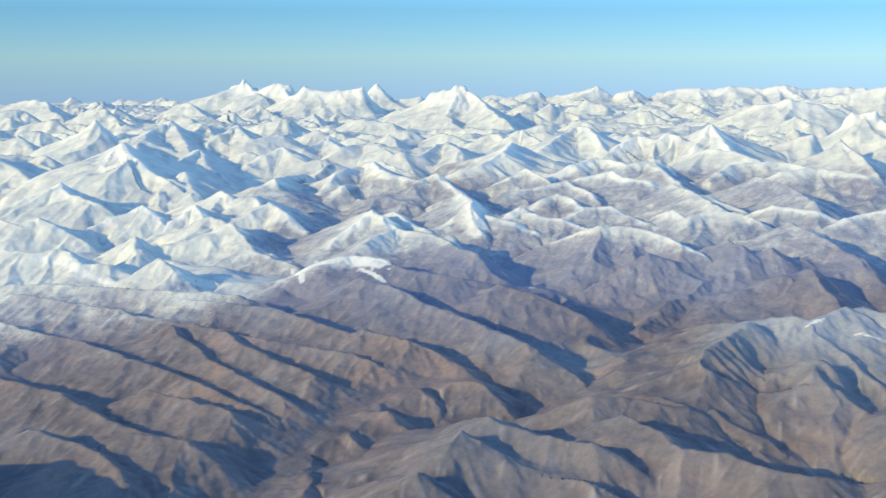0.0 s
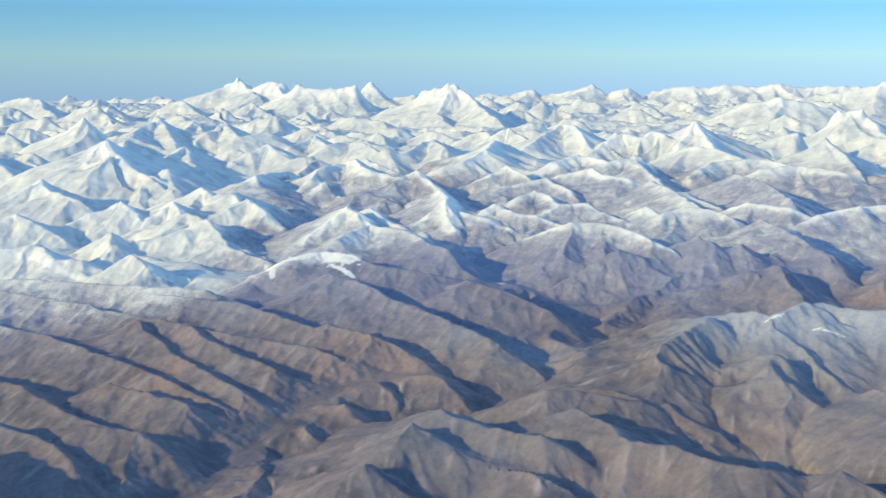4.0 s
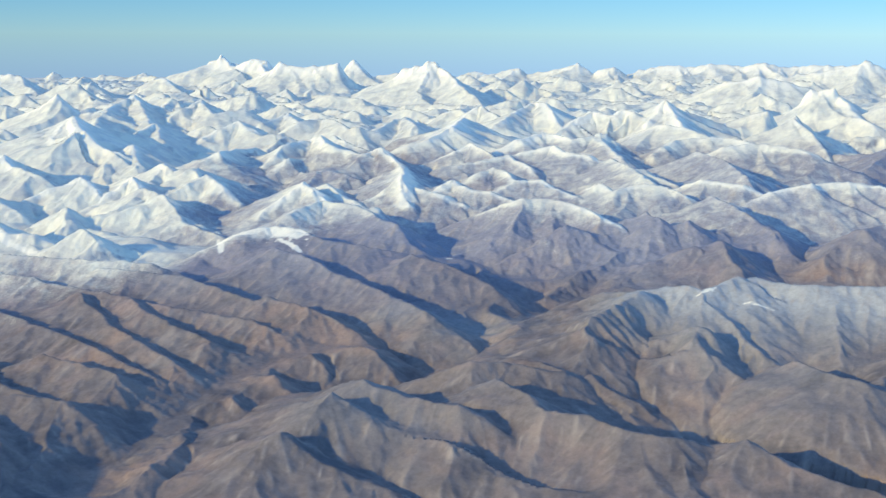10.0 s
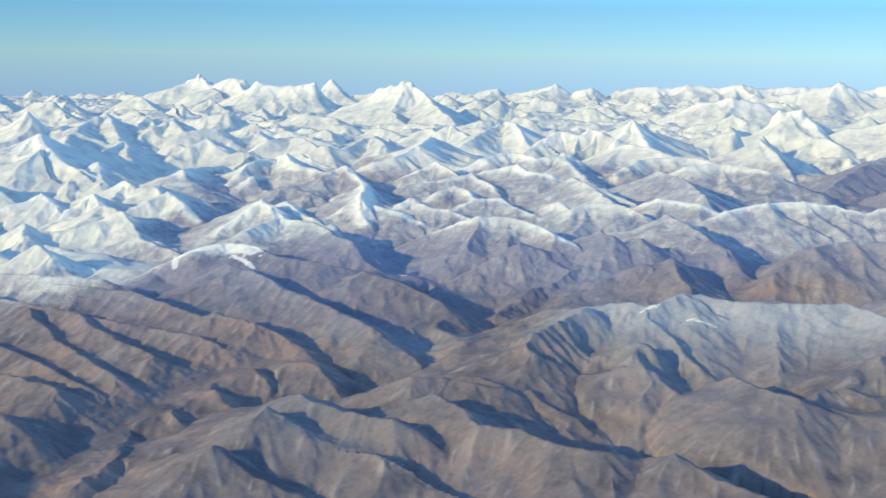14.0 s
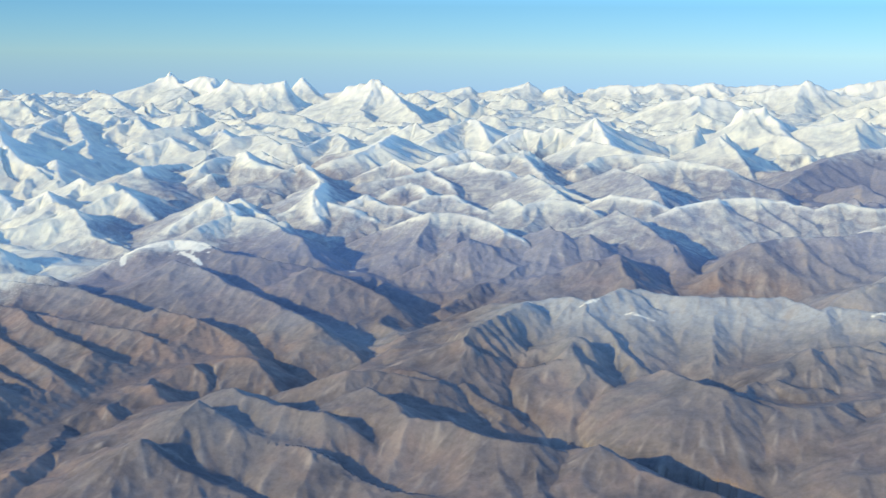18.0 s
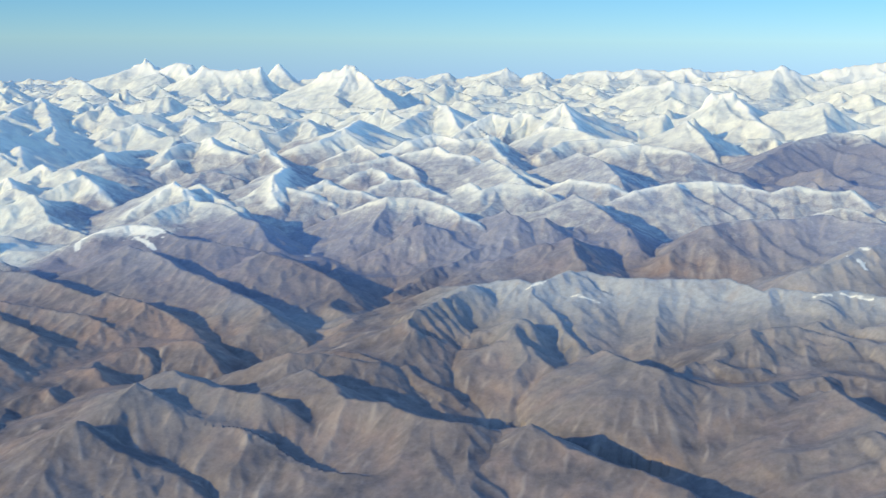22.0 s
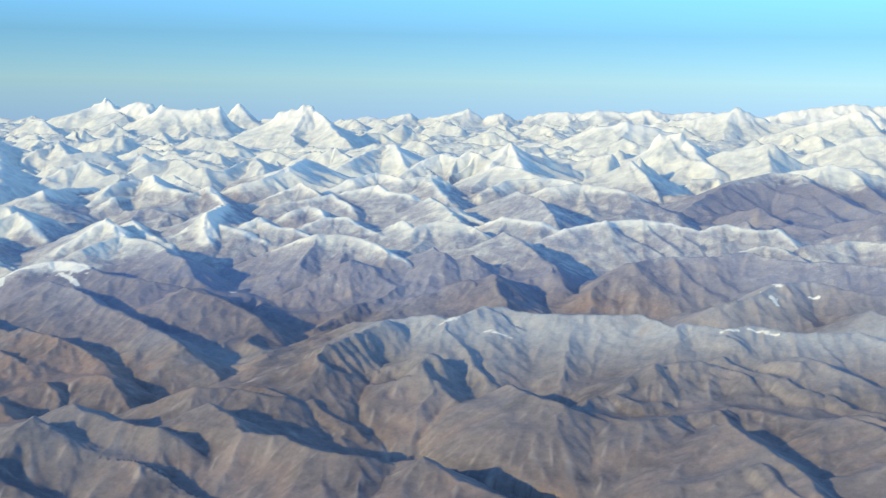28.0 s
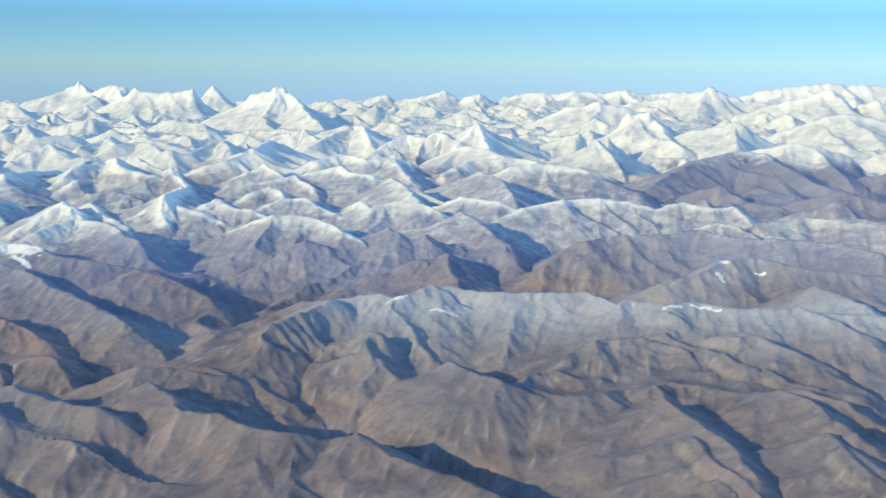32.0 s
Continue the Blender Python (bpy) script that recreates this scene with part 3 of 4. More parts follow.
ridge("far_range", [(374, 3700, 113.7), (420, 3700, 125.4), (475, 3700, 130.7), (536, 3700, 140.7), (590, 3700, 145.9), (644, 3700, 138.5), (698, 3700, 142.1), (767, 3700, 136.3)])
ridge("far_peak", [(341, 2686, 108.8), (366, 2686, 119.5), (397, 2686, 126.8), (431, 2686, 135.3), (453, 2686, 142.4), (481, 2686, 147.3), (503, 2686, 138.3), (528, 2686, 114.3), (576, 2686, 125.2)])
ridge("snow_ridge", [(-841, 1188, 105.2), (-763, 1113, 98.6), (-728, 1090, 91.6), (-701, 1072, 84.9)])
ridge("snow_peak", [(-838, 1390, 110.1), (-813, 1390, 126.5), (-798, 1390, 115.5), (-783, 1390, 105.3), (-756, 1390, 107.8)])
ridge("snow_peak", [(-552, 973, 97.9), (-550, 985, 104.2), (-533, 967, 95.5), (-514, 949, 88.1)])
ridge("snow_ridge", [(-512, 994, 100.8), (-504, 1006, 103.8), (-482, 971, 96.3), (-463, 942, 90.2)])
ridge("snow_ridge", [(-719, 1314, 96.5), (-794, 1490, 108.6), (-796, 1551, 118.8), (-749, 1482, 105.9), (-695, 1395, 93.2)])
ridge("snow_ridge", [(-580, 1152, 99.1), (-600, 1239, 105.8), (-551, 1157, 96.5), (-530, 1136, 90.2)])
ridge("snow_ridge", [(-405, 848, 90.4), (-411, 886, 100.7), (-396, 872, 97.3), (-380, 880, 99.0)])
ridge("snow_ridge", [(-696, 1487, 102.7), (-694, 1544, 114.3), (-642, 1480, 100.3), (-614, 1507, 102.7)])
ridge("snow_ridge", [(-363, 824, 93.3), (-356, 844, 98.2), (-339, 829, 94.6)])
ridge("snow_dome", [(-458, 796, 89.7), (-444, 817, 97.0), (-425, 802, 92.0)])
ridge("snow_dome", [(-410, 802, 90.4), (-406, 823, 97.5), (-390, 808, 92.4)])
ridge("snow_ridge", [(-531, 1371, 97.7), (-533, 1455, 105.0), (-498, 1397, 101.1), (-470, 1353, 93.5)])
ridge("snow_ridge", [(-472, 1325, 101.9), (-452, 1366, 105.9), (-400, 1304, 99.7), (-388, 1307, 100.9)])
ridge("snow_ridge", [(-378, 1318, 95.9), (-373, 1394, 103.3), (-365, 1416, 105.3), (-331, 1323, 100.7)])
ridge("snow_ridge", [(-280, 1106, 101.0), (-262, 1121, 105.3), (-249, 1160, 113.1), (-260, 1253, 116.4)])
ridge("snow_ridge", [(-314, 1493, 108.0), (-301, 1517, 113.6), (-276, 1480, 105.9)])
ridge("snow_ridge", [(-244, 1340, 104.8), (-235, 1479, 120.0), (-222, 1479, 122.2), (-193, 1418, 117.4)])
ridge("snow_ridge", [(-367, 1029, 105.8), (-363, 1079, 106.7), (-352, 1079, 109.5), (-323, 1021, 107.5), (-303, 1020, 105.5)])
ridge("snow_ridge", [(-217, 990, 94.0), (-188, 1011, 97.2), (-168, 1033, 101.2), (-156, 1017, 97.4), (-141, 993, 94.7)])
ridge("snow_ridge", [(-167, 918, 97.7), (-157, 935, 100.0), (-147, 929, 99.2), (-135, 901, 94.7)])
ridge("snow_ridge", [(-225, 1071, 100.3), (-212, 1085, 105.3), (-191, 1064, 99.2)])
ridge("snow_ridge", [(-179, 1127, 105.4), (-158, 1166, 110.1), (-129, 1141, 106.4), (-106, 1162, 109.3), (-94, 1123, 103.5), (-83, 1094, 97.9)])
ridge("snow_ridge", [(-160, 1040, 103.6), (-133, 1053, 107.8), (-117, 1034, 103.7), (-98, 1031, 102.2)])
ridge("snow_wall", [(-174, 1372, 100.0), (-149, 1427, 114.3), (-123, 1415, 112.3), (-115, 1428, 118.0), (-102, 1420, 115.5)])
ridge("snow_peak", [(-83, 1382, 105.8), (-72, 1445, 128.4), (-58, 1406, 117.0), (-46, 1369, 110.4)])
ridge("snow_ridge", [(-67, 1302, 110.4), (-33, 1288, 107.5), (-16, 1267, 103.8)])
ridge("snow_ridge", [(-49, 1151, 99.0), (-35, 1186, 104.6), (0, 1201, 106.7), (25, 1188, 104.6)])
ridge("snow_ridge", [(5, 1136, 103.5), (39, 1148, 105.2), (62, 1140, 103.9), (83, 1126, 101.3)])
ridge("grey_ridge", [(-78, 1017, 101.7), (-53, 966, 98.7), (-31, 900, 94.6)])
ridge("grey_ridge", [(-13, 1075, 103.8), (14, 1027, 100.7), (30, 955, 96.5)])
ridge("snow_ridge", [(1, 894, 99.9), (28, 887, 98.7)])
ridge("snow_ridge", [(38, 863, 92.4), (61, 884, 98.9), (75, 889, 100.6)])
ridge("snow_peak", [(80, 1695, 109.0), (91, 1695, 129.4), (96, 1695, 134.7), (107, 1695, 129.7), (118, 1695, 133.6), (127, 1695, 135.2), (134, 1695, 124.3), (142, 1665, 113.4), (156, 1615, 100.0)], shade=0)
ridge("snow_ridge", [(15, 1520, 105.8), (44, 1520, 114.8), (58, 1520, 97.3)], shade=0)
ridge("snow_ridge", [(62, 1560, 90.5), (77, 1560, 106.2), (99, 1560, 84.4)], shade=0)
ridge("brown_ridge", [(12, 827, 96.9), (26, 808, 94.4), (38, 783, 90.7), (48, 762, 88.0)])
ridge("brown_ridge", [(-25, 768, 93.0), (-7, 739, 89.4), (7, 712, 84.5)])
ridge("brown_ridge", [(2, 757, 91.8), (18, 726, 87.6), (28, 694, 83.1)])
ridge("brown_ridge", [(-81, 703, 82.2), (-68, 730, 90.2), (-52, 727, 89.6), (-34, 707, 83.7)])
ridge("snow_ridge", [(140, 1650, 97.3), (182, 1650, 112.6), (239, 1650, 125.0), (257, 1650, 110.1), (284, 1650, 94.6)], shade=0)
ridge("snow_ridge", [(235, 1350, 108.6), (275, 1350, 116.4), (304, 1350, 112.1), (332, 1350, 103.8), (353, 1350, 88.4)])
ridge("purple_mountain", [(133, 1181, 83.2), (175, 1270, 101.0), (216, 1313, 108.4), (244, 1311, 107.9), (266, 1247, 96.3), (301, 1183, 81.6)])
ridge("snow_ridge", [(169, 819, 92.9), (181, 824, 94.6), (195, 820, 93.5), (206, 802, 88.2)])
ridge("grey_ridge", [(207, 833, 94.4), (241, 852, 96.5), (265, 843, 95.6), (288, 835, 95.0), (312, 832, 94.6)])
ridge("snow_ridge", [(357, 1900, 118.8), (405, 1900, 127.6), (459, 1900, 116.0)])
ridge("snow_ridge", [(-28, 2300, 117.4), (23, 2300, 128.2), (74, 2300, 120.6)])
ridge("rock_rib", [(159, 433, 70.7), (165, 416, 69.4), (172, 402, 68.5), (179, 385, 67.1)])
ridge("rock_rib", [(166, 402, 69.9), (171, 389, 68.8), (177, 376, 67.7)])
ridge("rock_rib", [(210, 449, 71.3), (217, 433, 70.3), (223, 420, 69.5)])
ridge("rock_rib", [(208, 421, 70.4), (213, 407, 69.4), (219, 394, 68.5)])
ridge("rock_rib", [(22, 532, 72.1), (27, 526, 68.7), (33, 521, 65.6)])
ridge("brown_ridge", [(-345, 300, 82.0), (-290, 296, 94.0), (-250, 278, 92.0), (-218, 258, 80.0)])
ridge("brown_ridge", [(43, 412, 68.1), (51, 408, 65.9), (58, 402, 63.7), (66, 398, 62.8), (75, 393, 61.7), (82, 390, 61.6), (90, 384, 61.0), (98, 378, 61.0)], shade=20)
ridge("snow_spur", [(-595, 1067, 124.0), (-538, 987, 118.4), (-507, 970, 103.2)])
ridge("snow_spur", [(-350, 762, 94.4), (-328, 745, 85.2), (-294, 729, 75.9)])
ridge("snow_spur", [(-266, 1028, 99.4), (-245, 994, 91.1), (-225, 966, 82.7)])
ridge("snow_spur", [(-546, 985, 104.0), (-531, 970, 97.2), (-511, 953, 90.6)])
ridge("snow_spur", [(-379, 871, 99.8), (-369, 860, 94.8), (-358, 850, 90.2)])
ridge("snow_spur", [(-370, 1029, 100.1), (-353, 1001, 93.2), (-335, 981, 85.7)])
ridge("snow_spur", [(-380, 1185, 100.4), (-355, 1151, 97.5), (-337, 1147, 92.2)])
ridge("snow_spur", [(-520, 855, 100.0), (-507, 846, 96.9), (-494, 839, 94.1)])
ridge("snow_spur", [(-194, 744, 93.7), (-189, 739, 90.3), (-184, 734, 87.5)])
ridge("snow_spur", [(-101, 1162, 113.2), (-94, 1163, 104.8), (-83, 1139, 98.0)])
ridge("snow_spur", [(74, 1407, 112.6), (85, 1371, 102.9), (95, 1341, 93.9)])
ridge("snow_spur", [(-47, 967, 100.9), (-35, 951, 96.2), (-20, 938, 91.9)])
ridge("snow_spur", [(26, 817, 95.8), (36, 808, 90.5), (49, 800, 84.4)])
valley([(-167, 347, 52.0), (-167, 374, 54.0), (-166, 400, 56.0), (-166, 425, 58.2), (-162, 457, 60.5), (-154, 492, 62.5), (-136, 509, 64.0), (-113, 512, 65.0), (-94, 525, 66.0), (-74, 558, 67.0)], wide=20)
valley([(-74, 558, 67.0), (-61, 609, 60.4), (-46, 657, 61.2), (-31, 701, 70.5), (-7, 724, 76.1), (25, 744, 77.4)], wide=11)
valley([(-57, 569, 67.9), (-57, 543, 66.9), (-63, 513, 64.0), (-81, 504, 62.9)], wide=14)
valley([(-38, 718, 76.0), (-52, 696, 69.0), (-76, 683, 63.7), (-95, 678, 64.5)])
valley([(28, 758, 79.1), (49, 714, 76.2), (74, 668, 75.3), (94, 683, 76.6), (128, 699, 78.2)])
valley([(183, 1122, 89.9), (228, 1073, 88.5), (284, 1085, 88.6), (342, 1078, 88.3)])
valley([(110, 491, 64.0), (130, 501, 64.8), (146, 517, 66.8), (177, 507, 65.7), (211, 510, 66.8), (236, 508, 66.3)])
ridge("rock_rib", [(147, 557, 0.0), (159, 545, 0.0), (171, 533, 0.0)], shade=8.0)
ridge("rock_rib", [(173, 532, 0.0), (180, 524, 0.0), (187, 522, 0.0)], shade=6.4)
ridge("rock_rib", [(192, 522, 0.0), (200, 512, 0.0), (209, 504, 0.0)], shade=8.0)
ridge("rock_rib", [(105, 509, 0.0), (114, 504, 0.0), (123, 507, 0.0)], shade=5.6)
ridge("rock_rib", [(145, 575, 0.0), (150, 574, 0.0), (156, 570, 0.0)], shade=3.2)
ridge("rock_rib", [(168, 557, 0.0), (174, 550, 0.0), (180, 545, 0.0)], shade=4.0)
ridge("rock_rib", [(-53, 494, 0.0), (-42, 490, 0.0), (-28, 482, 0.0)], shade=4.0)
ridge("rock_rib", [(-18, 485, 0.0), (-11, 478, 0.0), (-1, 472, 0.0)], shade=3.0)

# lesser mountains between the named ones, thicker with distance
rng_far = random.Random(11)
ring = 760.0
while ring < 4300:
    scale = min(max(ring / 620, 0.8), 3.2)
    bearing = radians(-29) + rng_far.uniform(0, 0.08)
    while bearing < radians(46):
        away_here = ring * rng_far.uniform(0.97, 1.05)
        cx, cy = 73.6 - math.sin(bearing) * away_here, math.cos(bearing) * away_here
        spot = window((cx - 14 * scale, cy - 14 * scale), (cx + 14 * scale, cy + 14 * scale))
        if (OWNER[spot] > 0).mean() < (0.55 if ring < 1200 else 0.72):
            top = float(CREST[spot].mean()) + rng_far.uniform(-11, -2 if ring < 2000 else 1) * scale ** 0.5
            turn = radians(-38) + rng_far.gauss(0, 0.5)
            half, line, count = rng_far.uniform(18, 34) * scale * (1 if ring < 1200 else 0.72), [], 4 if ring < 1300 else 6
            for k in range(count):
                f = 2 * k / (count - 1) - 1
                fall = 7.0 * (-0.35 - f) if f < -0.35 else 8.0 * (f + 0.35)        # the peak stands near one end, a long arm runs down from it
                line.append((cx + math.cos(turn) * half * f + rng_far.uniform(-4, 4) * scale, cy + math.sin(turn) * half * f + rng_far.uniform(-4, 4) * scale,
                             top + 4 - (fall + rng_far.uniform(0, 1.6)) * scale))
            ridge("lesser_mountain" if ring < 2600 else "far_mountain", line)
        bearing += rng_far.uniform(58, 92) * scale * (1 if ring < 1200 else 0.75) / ring
    ring *= 1.075 if ring < 2000 else 1.10


for number, line, scale, deep in troughs:
    if deep > 0:
        trough(number, line, scale, deep)

# running water and ice have cut gullies straight down every slope, wide ones first, then finer ones branching off them
def gullies(size, fall_x, fall_y, seed):
    """Stripes of about -1 to 1 and the given width that run down the slope; fall is the unit way across it."""
    u, v = (X / size).astype(np.float32), (Y / size).astype(np.float32)
    iu, iv = np.floor(u).astype(np.int64), np.floor(v).astype(np.int64)
    u, v = (u - iu).astype(np.float32), (v - iv).astype(np.float32)
    total, weight = np.zeros(u.shape, np.float32), np.full(u.shape, 1e-4, np.float32)
    for i in (-1, 0, 1):
        for j in (-1, 0, 1):
            a = lattice(iu + i, iv + j, seed).astype(np.float32)
            pu, pv = u - i - 0.5 - 0.42 * np.cos(a), v - j - 0.5 - 0.42 * np.sin(a)
            w = np.clip(1 - (pu * pu + pv * pv) / 1.9, 0, None) ** 3
            total += w * np.cos((2 * math.pi) * (pu * fall_x + pv * fall_y) + 1.7 * a)
            weight += w
    return 1 - 2 * np.sqrt(np.clip(0.5 - 0.5 * total / weight, 0, 1))       # sharp between the gullies, rounded within them


ERODE = np.zeros(X.shape)
SCREE = np.zeros(X.shape)       # loose stones between the gullies
step_out, step_round = np.gradient(radius)[:, None], np.gradient(azimuth)[None, :] * RD
for size, depth, near_from, far_to, over_cols, over_rows in EROSION:
    form = smoothed(smoothed(TOP + ERODE, over_cols, 1), over_rows, 0)
    d_out, d_round = np.gradient(form, axis=0) / step_out, np.gradient(form, axis=1) / step_round
    gx, gy = -np.sin(AZ) * d_out - np.cos(AZ) * d_round, np.cos(AZ) * d_out - np.sin(AZ) * d_round
    steep = np.hypot(gx, gy) + 1e-6
    cut = gullies(size, (-gy / steep).astype(np.float32), (gx / steep).astype(np.float32), 700 + int(size))
    here = np.clip(away / near_from - 1, 0, 1) * np.clip(2 - away / far_to, 0, 1)
    SCREE = np.maximum(SCREE, np.clip(1.2 * cut + 0.1, 0, 1) * here * np.clip(steep / 0.3 - 0.1, 0, 1))
    ERODE += depth * size * cut * here * np.clip(steep / 0.3 - 0.1, 0, 1)
fine = 0.25 * crests(X + WARP_X, Y + WARP_Y, 14, 4, 300, 0.55) * np.clip(away / 700, 0.7, 1.8)
ERODE += fine
TOP += ERODE
LAND += ERODE

# normals of the whole surface, so that neighbouring pieces shade as one
P = np.stack([X, Y, TOP], -1)
du, dv = np.gradient(P, axis=1), np.gradient(P, axis=0)
N = np.cross(du, dv)
N /= np.linalg.norm(N, axis=-1, keepdims=True) + 1e-12
N *= np.sign(N[..., 2:3] + 1e-9)

# ---- snow, shale, purple earth and painted haze ----
level = TOP - CREST
# the snow begins at this distance, by bearing; one wide purple basin beyond it stays bare
FRONT = np.interp(BEARING, [-30, -14, -8, -1, 3, 9, 13, 17, 22, 26, 30, 35, 40, 48], [890, 880, 880, 890, 880, 820, 790, 780, 760, 700, 645, 640, 650, 660])
BASIN = np.exp(-((X - 300) / 180) ** 4 - ((Y - 1170) / 165) ** 2)
left_side = np.clip((BEARING - 20) / 10, 0, 1)
RISE = np.clip((away - 1150) / 350, 0, 1)
SNOW = np.clip(0.36 + (away - FRONT) / 320, -0.25, 0.46 + 0.30 * np.maximum(0.6 * left_side, RISE)) - 0.95 * BASIN + np.clip(level, -14, 40) / 24 * (1 - 0.6 * left_side) * np.clip(1.8 - away / 1300, 0.2, 1) + 0.28 * fractal(X, Y, 90, 4, 500)
SNOW += left_side * np.clip((away - FRONT + 10) / 170, 0, 1) * 0.42 + np.clip((away - 1100) / 500, 0, 1) * 1.0
SNOW += DRIFT - 1.5 * np.clip(0.86 - N[..., 2], 0, 0.3) * np.clip(1.8 - away / 1500, 0, 1)          # steep faces shed their snow
# thin snow over the middle distance, also whitening bare slopes as painted haze
HAZE_DUSTED = 0.44 * np.clip((away - 660) / 160, 0, 1) * (1 - 0.9 * BASIN) + 0.1 * fractal(X, Y, 60, 4, 510)
SNOW = np.clip(np.maximum(SNOW, HAZE_DUSTED), -0.3, 1.4)
PALE = np.exp(-((Y - 592 - 0.02 * X) / 34) ** 2) * np.clip((X + 40) / 60, 0, 1)      # the pale crest of the grey hill
# grey stone, with a share that grows with distance as painted haze
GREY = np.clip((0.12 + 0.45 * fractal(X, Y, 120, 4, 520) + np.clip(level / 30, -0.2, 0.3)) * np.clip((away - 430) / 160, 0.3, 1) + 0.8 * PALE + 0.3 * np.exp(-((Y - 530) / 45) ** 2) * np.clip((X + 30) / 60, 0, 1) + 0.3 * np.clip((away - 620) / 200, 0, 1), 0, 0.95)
RUST = np.clip(0.5 * fractal(X, Y, 60, 4, 560) + 0.45 * fractal(X, Y, 16, 4, 562) + 0.28 * np.exp(-((X + 210) / 130) ** 2 - ((Y - 520) / 60) ** 2) + 0.5 * np.exp(-((X - 105) / 60) ** 2 - ((Y - 655) / 22) ** 2), 0, 0.8)
# purple shale tint, growing with distance to stand in for haze
HAZE_PURPLE = np.clip((away - 585) / 190 + 0.35 * fractal(X, Y, 200, 3, 540), 0, 0.66)
ORE = np.exp(-((X - 88) / 42) ** 2 - ((Y - 704) / 20) ** 2) * np.clip(0.8 + 0.8 * fractal(X, Y, 20, 3, 565), 0, 1)      # rusty slope behind the grey hill
RUST, GREY, HAZE_PURPLE = np.maximum(RUST, 0.85 * ORE), GREY * (1 - ORE), HAZE_PURPLE * (1 - ORE)
SNOW = np.maximum(SNOW, -0.3 + 0.26 * PALE)


def bank(line, wide):
    """A bank of clean snow left along a line of the plan."""
    pts = np.array([(x, y, 0.0) for x, y in line])
    box = window(pts[:, :2].min(0) - 4 * wide, pts[:, :2].max(0) + 4 * wide)
    d = nearest(pts, X[box] + 0.5 * WARP_X[box], Y[box] + 0.5 * WARP_Y[box])[0]
    cover = np.exp(-(d / wide) ** 2 * (1.0 + 1.1 * perlin(X[box] / 3, Y[box] / 3, 590)))
    SNOW[box] = np.maximum(SNOW[box], -0.3 + 1.25 * cover)
    DRIFT[box] = np.maximum(DRIFT[box], cover)


bank([(17, 576), (25, 583)], 1.0)
bank([(38, 578), (51, 576)], 1.0)
bank([(148, 580), (157, 582)], 0.9)
bank([(161, 585), (174, 583)], 1.0)
bank([(-12, 579), (-6, 579)], 0.9)
bank([(177, 668), (180, 665)], 2.0)
bank([(175, 655), (178, 648)], 2.0)
bank([(195, 662), (200, 662)], 1.6)
bank([(-138, 654), (-136, 655)], 1.0)
bank([(-136, 655), (-135, 651)], 1.0)
bank([(-133, 693), (-130, 695)], 0.8)
bank([(-274, 725), (-238, 673), (-222, 669), (-209, 666)], 3.2)
bank([(-222, 657), (-204, 641)], 2.6)
bank([(-257, 668), (-235, 671), (-213, 662)], 8.5)
bank([(-283, 706), (-252, 643)], 2.6)
bank([(-426, 651), (-407, 650), (-386, 639)], 3.2)
bank([(-393, 640), (-362, 629)], 2.6)
HAZE_PURPLE = HAZE_PURPLE * (1 - 0.9 * PALE)
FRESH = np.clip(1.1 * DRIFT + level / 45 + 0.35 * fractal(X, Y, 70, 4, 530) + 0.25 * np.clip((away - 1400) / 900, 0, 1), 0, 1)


def sheet(name, r, c, heights, parent=None):
    """A mesh of the given grid cells (rows, columns)."""
    quad = np.stack([r * cols + c, r * cols + c + 1, (r + 1) * cols + c + 1, (r + 1) * cols + c], -1)[:, ::-1]
    used, index = np.unique(quad, return_inverse=True)
    index = index.reshape(-1)
    me = bpy.data.meshes.new(name)
    me.vertices.add(len(used))
    me.vertices.foreach_set("co", np.stack([X.ravel()[used], Y.ravel()[used], heights.ravel()[used]], -1).astype(np.float32).ravel())
    me.loops.add(len(index))
    me.loops.foreach_set("vertex_index", index.astype(np.int32))
    me.polygons.add(len(quad))
    me.polygons.foreach_set("loop_start", np.arange(0, len(index), 4, dtype=np.int32))
    me.update(calc_edges=True)
    me.polygons.foreach_set("use_smooth", np.ones(len(quad), bool))
    for key, values in (("snow", SNOW), ("grey", GREY), ("purple", HAZE_PURPLE), ("rust", RUST), ("drift", FRESH), ("scree", SCREE)):
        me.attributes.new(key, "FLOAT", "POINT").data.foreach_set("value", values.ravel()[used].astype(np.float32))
    me.normals_split_custom_set_from_vertices(N.reshape(-1, 3)[used])
    me.materials.append(TERRAIN)
    ob = new(name, me)
    ob.parent = parent
    return ob


def joined(code):
    """Numbers the connected patches of equal code on the grid."""
    flat, width = code.ravel(), code.shape[1]
    index = np.arange(flat.size)
    right = index[(index % width < width - 1)]
    right = right[flat[right] == flat[right + 1]]
    down = index[:-width][flat[:-width] == flat[width:]]
    a, b = np.concatenate([right, down]), np.concatenate([right + 1, down + width])
    patch = index.copy()
    while True:
        la, lb = patch[a], patch[b]
        apart = la != lb
        if not apart.any():
            return patch.reshape(code.shape)
        a, b = a[apart], b[apart]
        la, lb = la[apart], lb[apart]
        np.minimum.at(patch, np.maximum(la, lb), np.minimum(la, lb))
        while True:
            up = patch[patch]
            if (up == patch).all():
                break
            patch = up


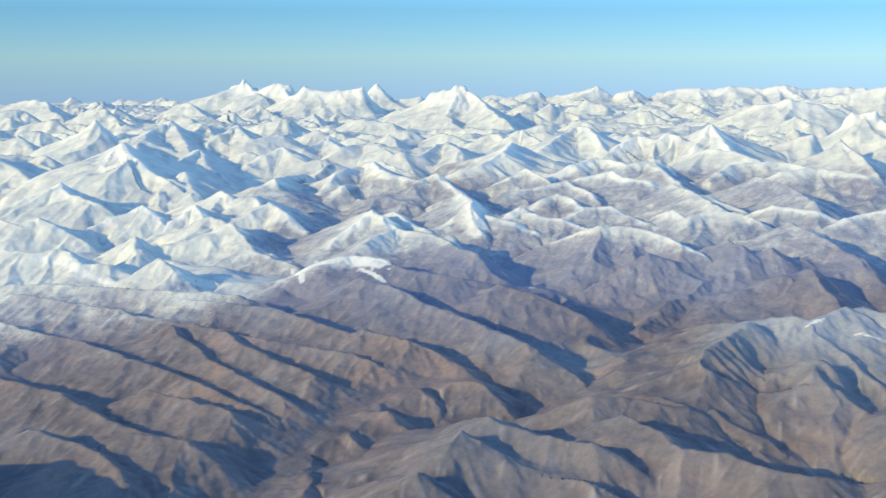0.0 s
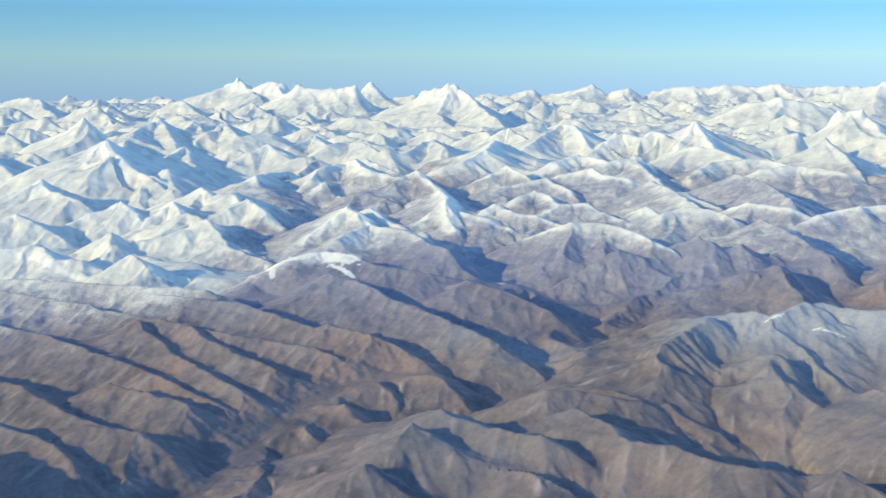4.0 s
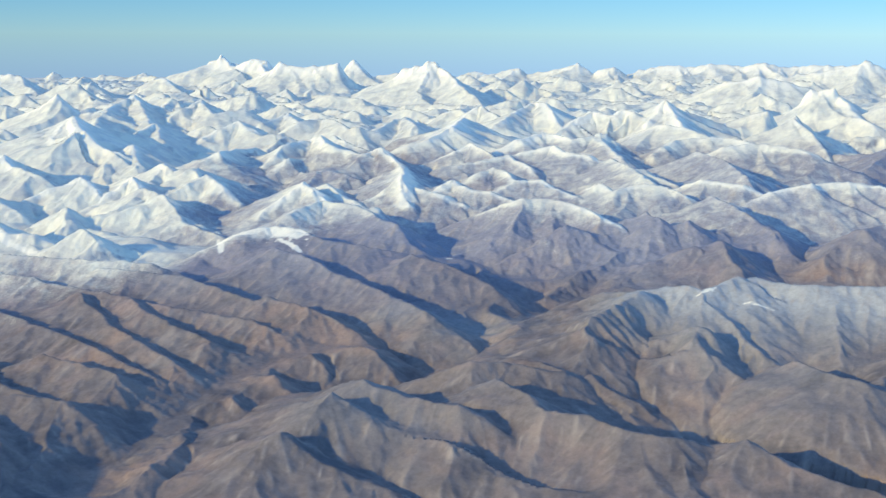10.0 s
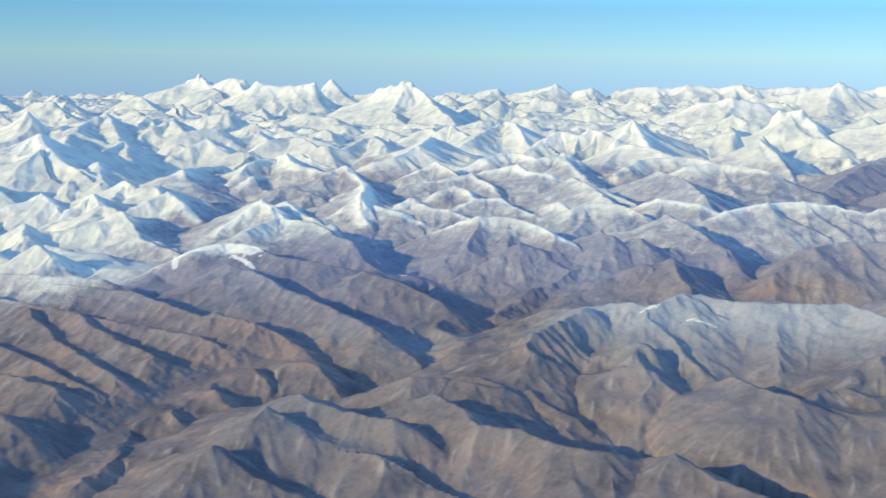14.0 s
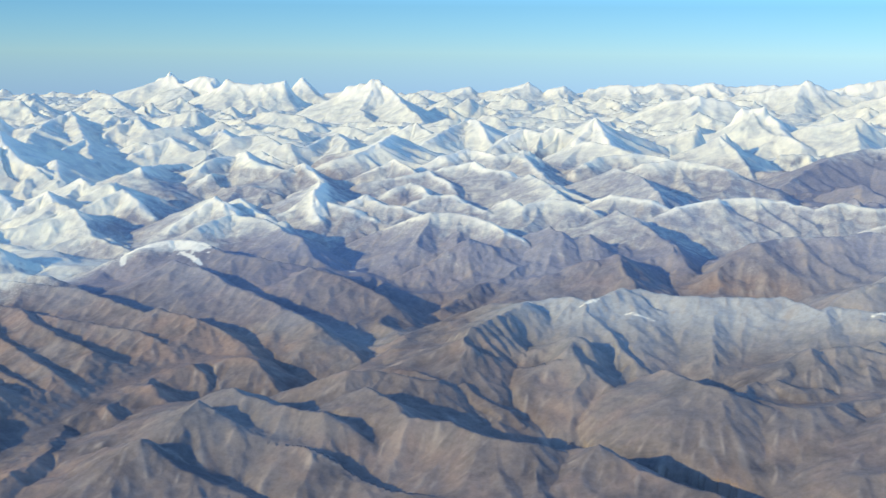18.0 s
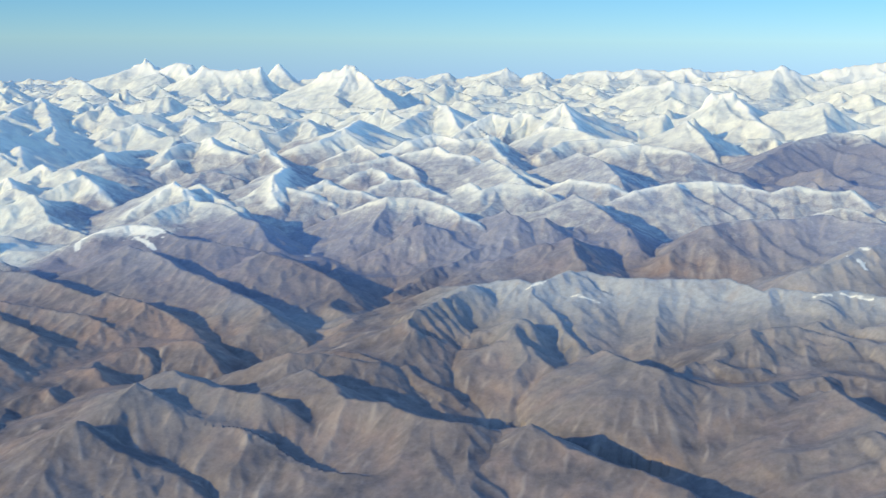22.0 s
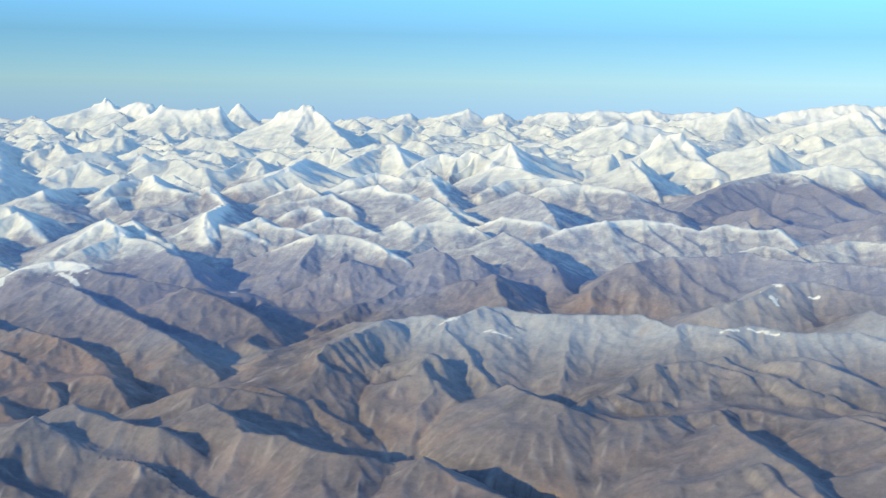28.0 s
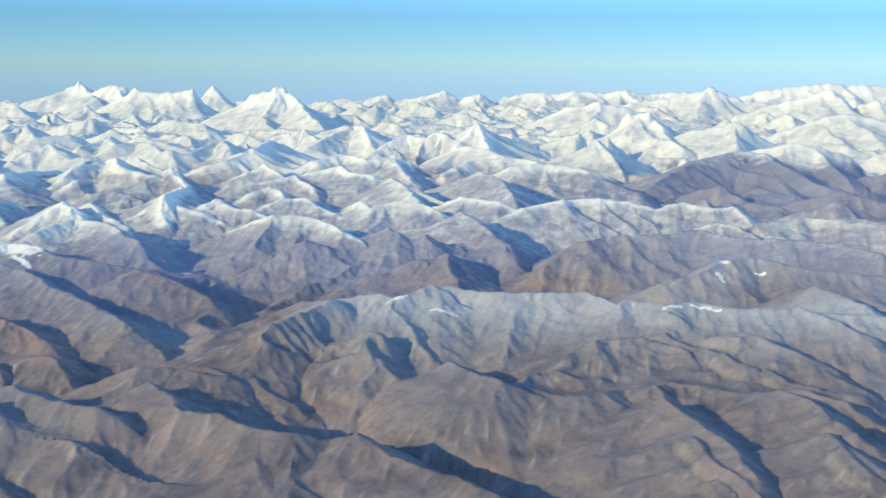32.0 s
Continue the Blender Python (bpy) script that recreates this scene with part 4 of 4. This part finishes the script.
# each cell belongs to a flank or a spur of one mountain; scraps go to their neighbours
corners = np.stack([OWNER[:-1, :-1], OWNER[1:, :-1], OWNER[:-1, 1:], OWNER[1:, 1:]])
subs = np.stack([SUB[:-1, :-1], SUB[1:, :-1], SUB[:-1, 1:], SUB[1:, 1:]])
top = corners.argmax(0)
CODE = np.take_along_axis(corners, top[None], 0)[0].astype(np.int64) * 1000 + np.take_along_axis(subs, top[None], 0)[0]
low = corners.min(0)
for sweep in range(2):
    patch = joined(CODE)
    size_of = np.bincount(patch.ravel(), minlength=patch.size)[patch]
    keep = (size_of >= 60) | (CODE < 1000)
    place = np.where(keep, np.arange(CODE.shape[1])[None, :], 0)
    place = np.maximum.accumulate(place, axis=1)
    CODE = np.where(CODE >= 1000, np.maximum(np.take_along_axis(CODE, place, 1), 0), CODE)
    CODE = np.where((CODE < 1000) & (corners.max(0) > 0), corners.max(0) * 1000, CODE)
patch = joined(CODE).ravel()

rr, cc = np.nonzero(low == 0)
ground = sheet("ground", rr, cc, LAND)
tagged(ground, "bare brown valleys, scree and snow-filled hollows below the mountains", "ground", kind="structure")

# plain words for the kinds of mountain: name, what it is made of, category
WORDS = {
    "brown_ridge": ("ridge", "brown scree ridge with a steep shaded back"), "brown_spur": ("side_ridge", "narrow reddish-brown arm of scree above the valley"),
    "low_ridge": ("low_ridge", "low rounded brown ridge with a short shaded drop"), "rock_rib": ("rock_rib", "thin dark rib of bedded rock on a scree slope"),
    "dark_mountain": ("dark_ridge", "broad dark shale ridge above a deep shaded valley"), "grey_ridge": ("grey_ridge", "long grey-brown ridge with ribbed slopes"),
    "grey_spur": ("grey_side_ridge", "steep grey rock arm below a pale crest"), "striped_spur": ("striped_crag", "grey crag striped with dark tilted rock bands"),
    "grey_mountain": ("grey_peak", "grey pyramid peak with thin wind-blown snow"), "purple_mountain": ("purple_ridge", "broad purple shale ridge beside a basin"),
    "snow_ridge": ("snow_ridge", "ridge with a bright corniced crest"), "snow_peak": ("snow_peak", "sharp peak with a deep blue shaded flank"),
    "snow_spur": ("snow_arete", "sharp peak arm with a blue shaded face"),
    "snow_wall": ("fluted_snow_face", "steep snow face cut into vertical flutes"), "snow_dome": ("snow_dome", "smooth rounded snow dome"),
    "glacier_dome": ("glacier_cap", "smooth white glacier cap on dark shale"), "far_peak": ("snow_massif", "great snow massif standing over the skyline"),
    "far_range": ("skyline_range", "pale range of peaks along the hazy skyline"), "lesser_mountain": ("peak", "lesser peak among the crowded ranges"),
    "far_mountain": ("distant_peak", "small distant peak below the skyline"),
}
order = np.argsort(patch, kind="stable")
starts = np.concatenate([[0], np.nonzero(np.diff(patch[order]))[0] + 1, [patch.size]])
wide_cells = CODE.shape[1]
parts = {}
for s, e in zip(starts[:-1], starts[1:]):
    cells = order[s:e]
    code = int(CODE.ravel()[cells[0]])
    if code >= 1000:
        parts.setdefault(code // 1000, []).append((code % 1000, cells))
for number in sorted(parts):
    kind = mountains[number - 1]
    name, words = WORDS[kind]
    pieces = parts[number]
    allc = np.concatenate([p[1] for p in pieces])
    rr, cc = allc // wide_cells, allc % wide_cells
    cover = float(SNOW[rr, cc].mean())
    middle = (float(X[rr, cc].mean()), float(Y[rr, cc].mean()), float(LAND[rr, cc].min()))
    thing = new(name)
    thing.empty_display_size = 5
    thing.location = middle
    state = "fully snow-covered" if cover > 0.8 else "mostly snowy" if cover > 0.6 else "snow-dusted" if cover > 0.35 else "bare"
    group = "brown foreground ridges" if middle[1] < 640 else "snowy ranges" if middle[1] < 2400 else "skyline mountains"
    tagged(thing, state + " " + words, "mountain" if "peak" in name or "massif" in name else "ridge", group)
    for sub, cells in pieces:
        rr, cc = cells // wide_cells, cells % wide_cells
        ob = sheet("shaded_flank" if sub == 1 else "sunny_flank" if sub == 0 else "spur", rr, cc, TOP, thing)
        ob.matrix_parent_inverse = Matrix.Translation(middle).inverted()
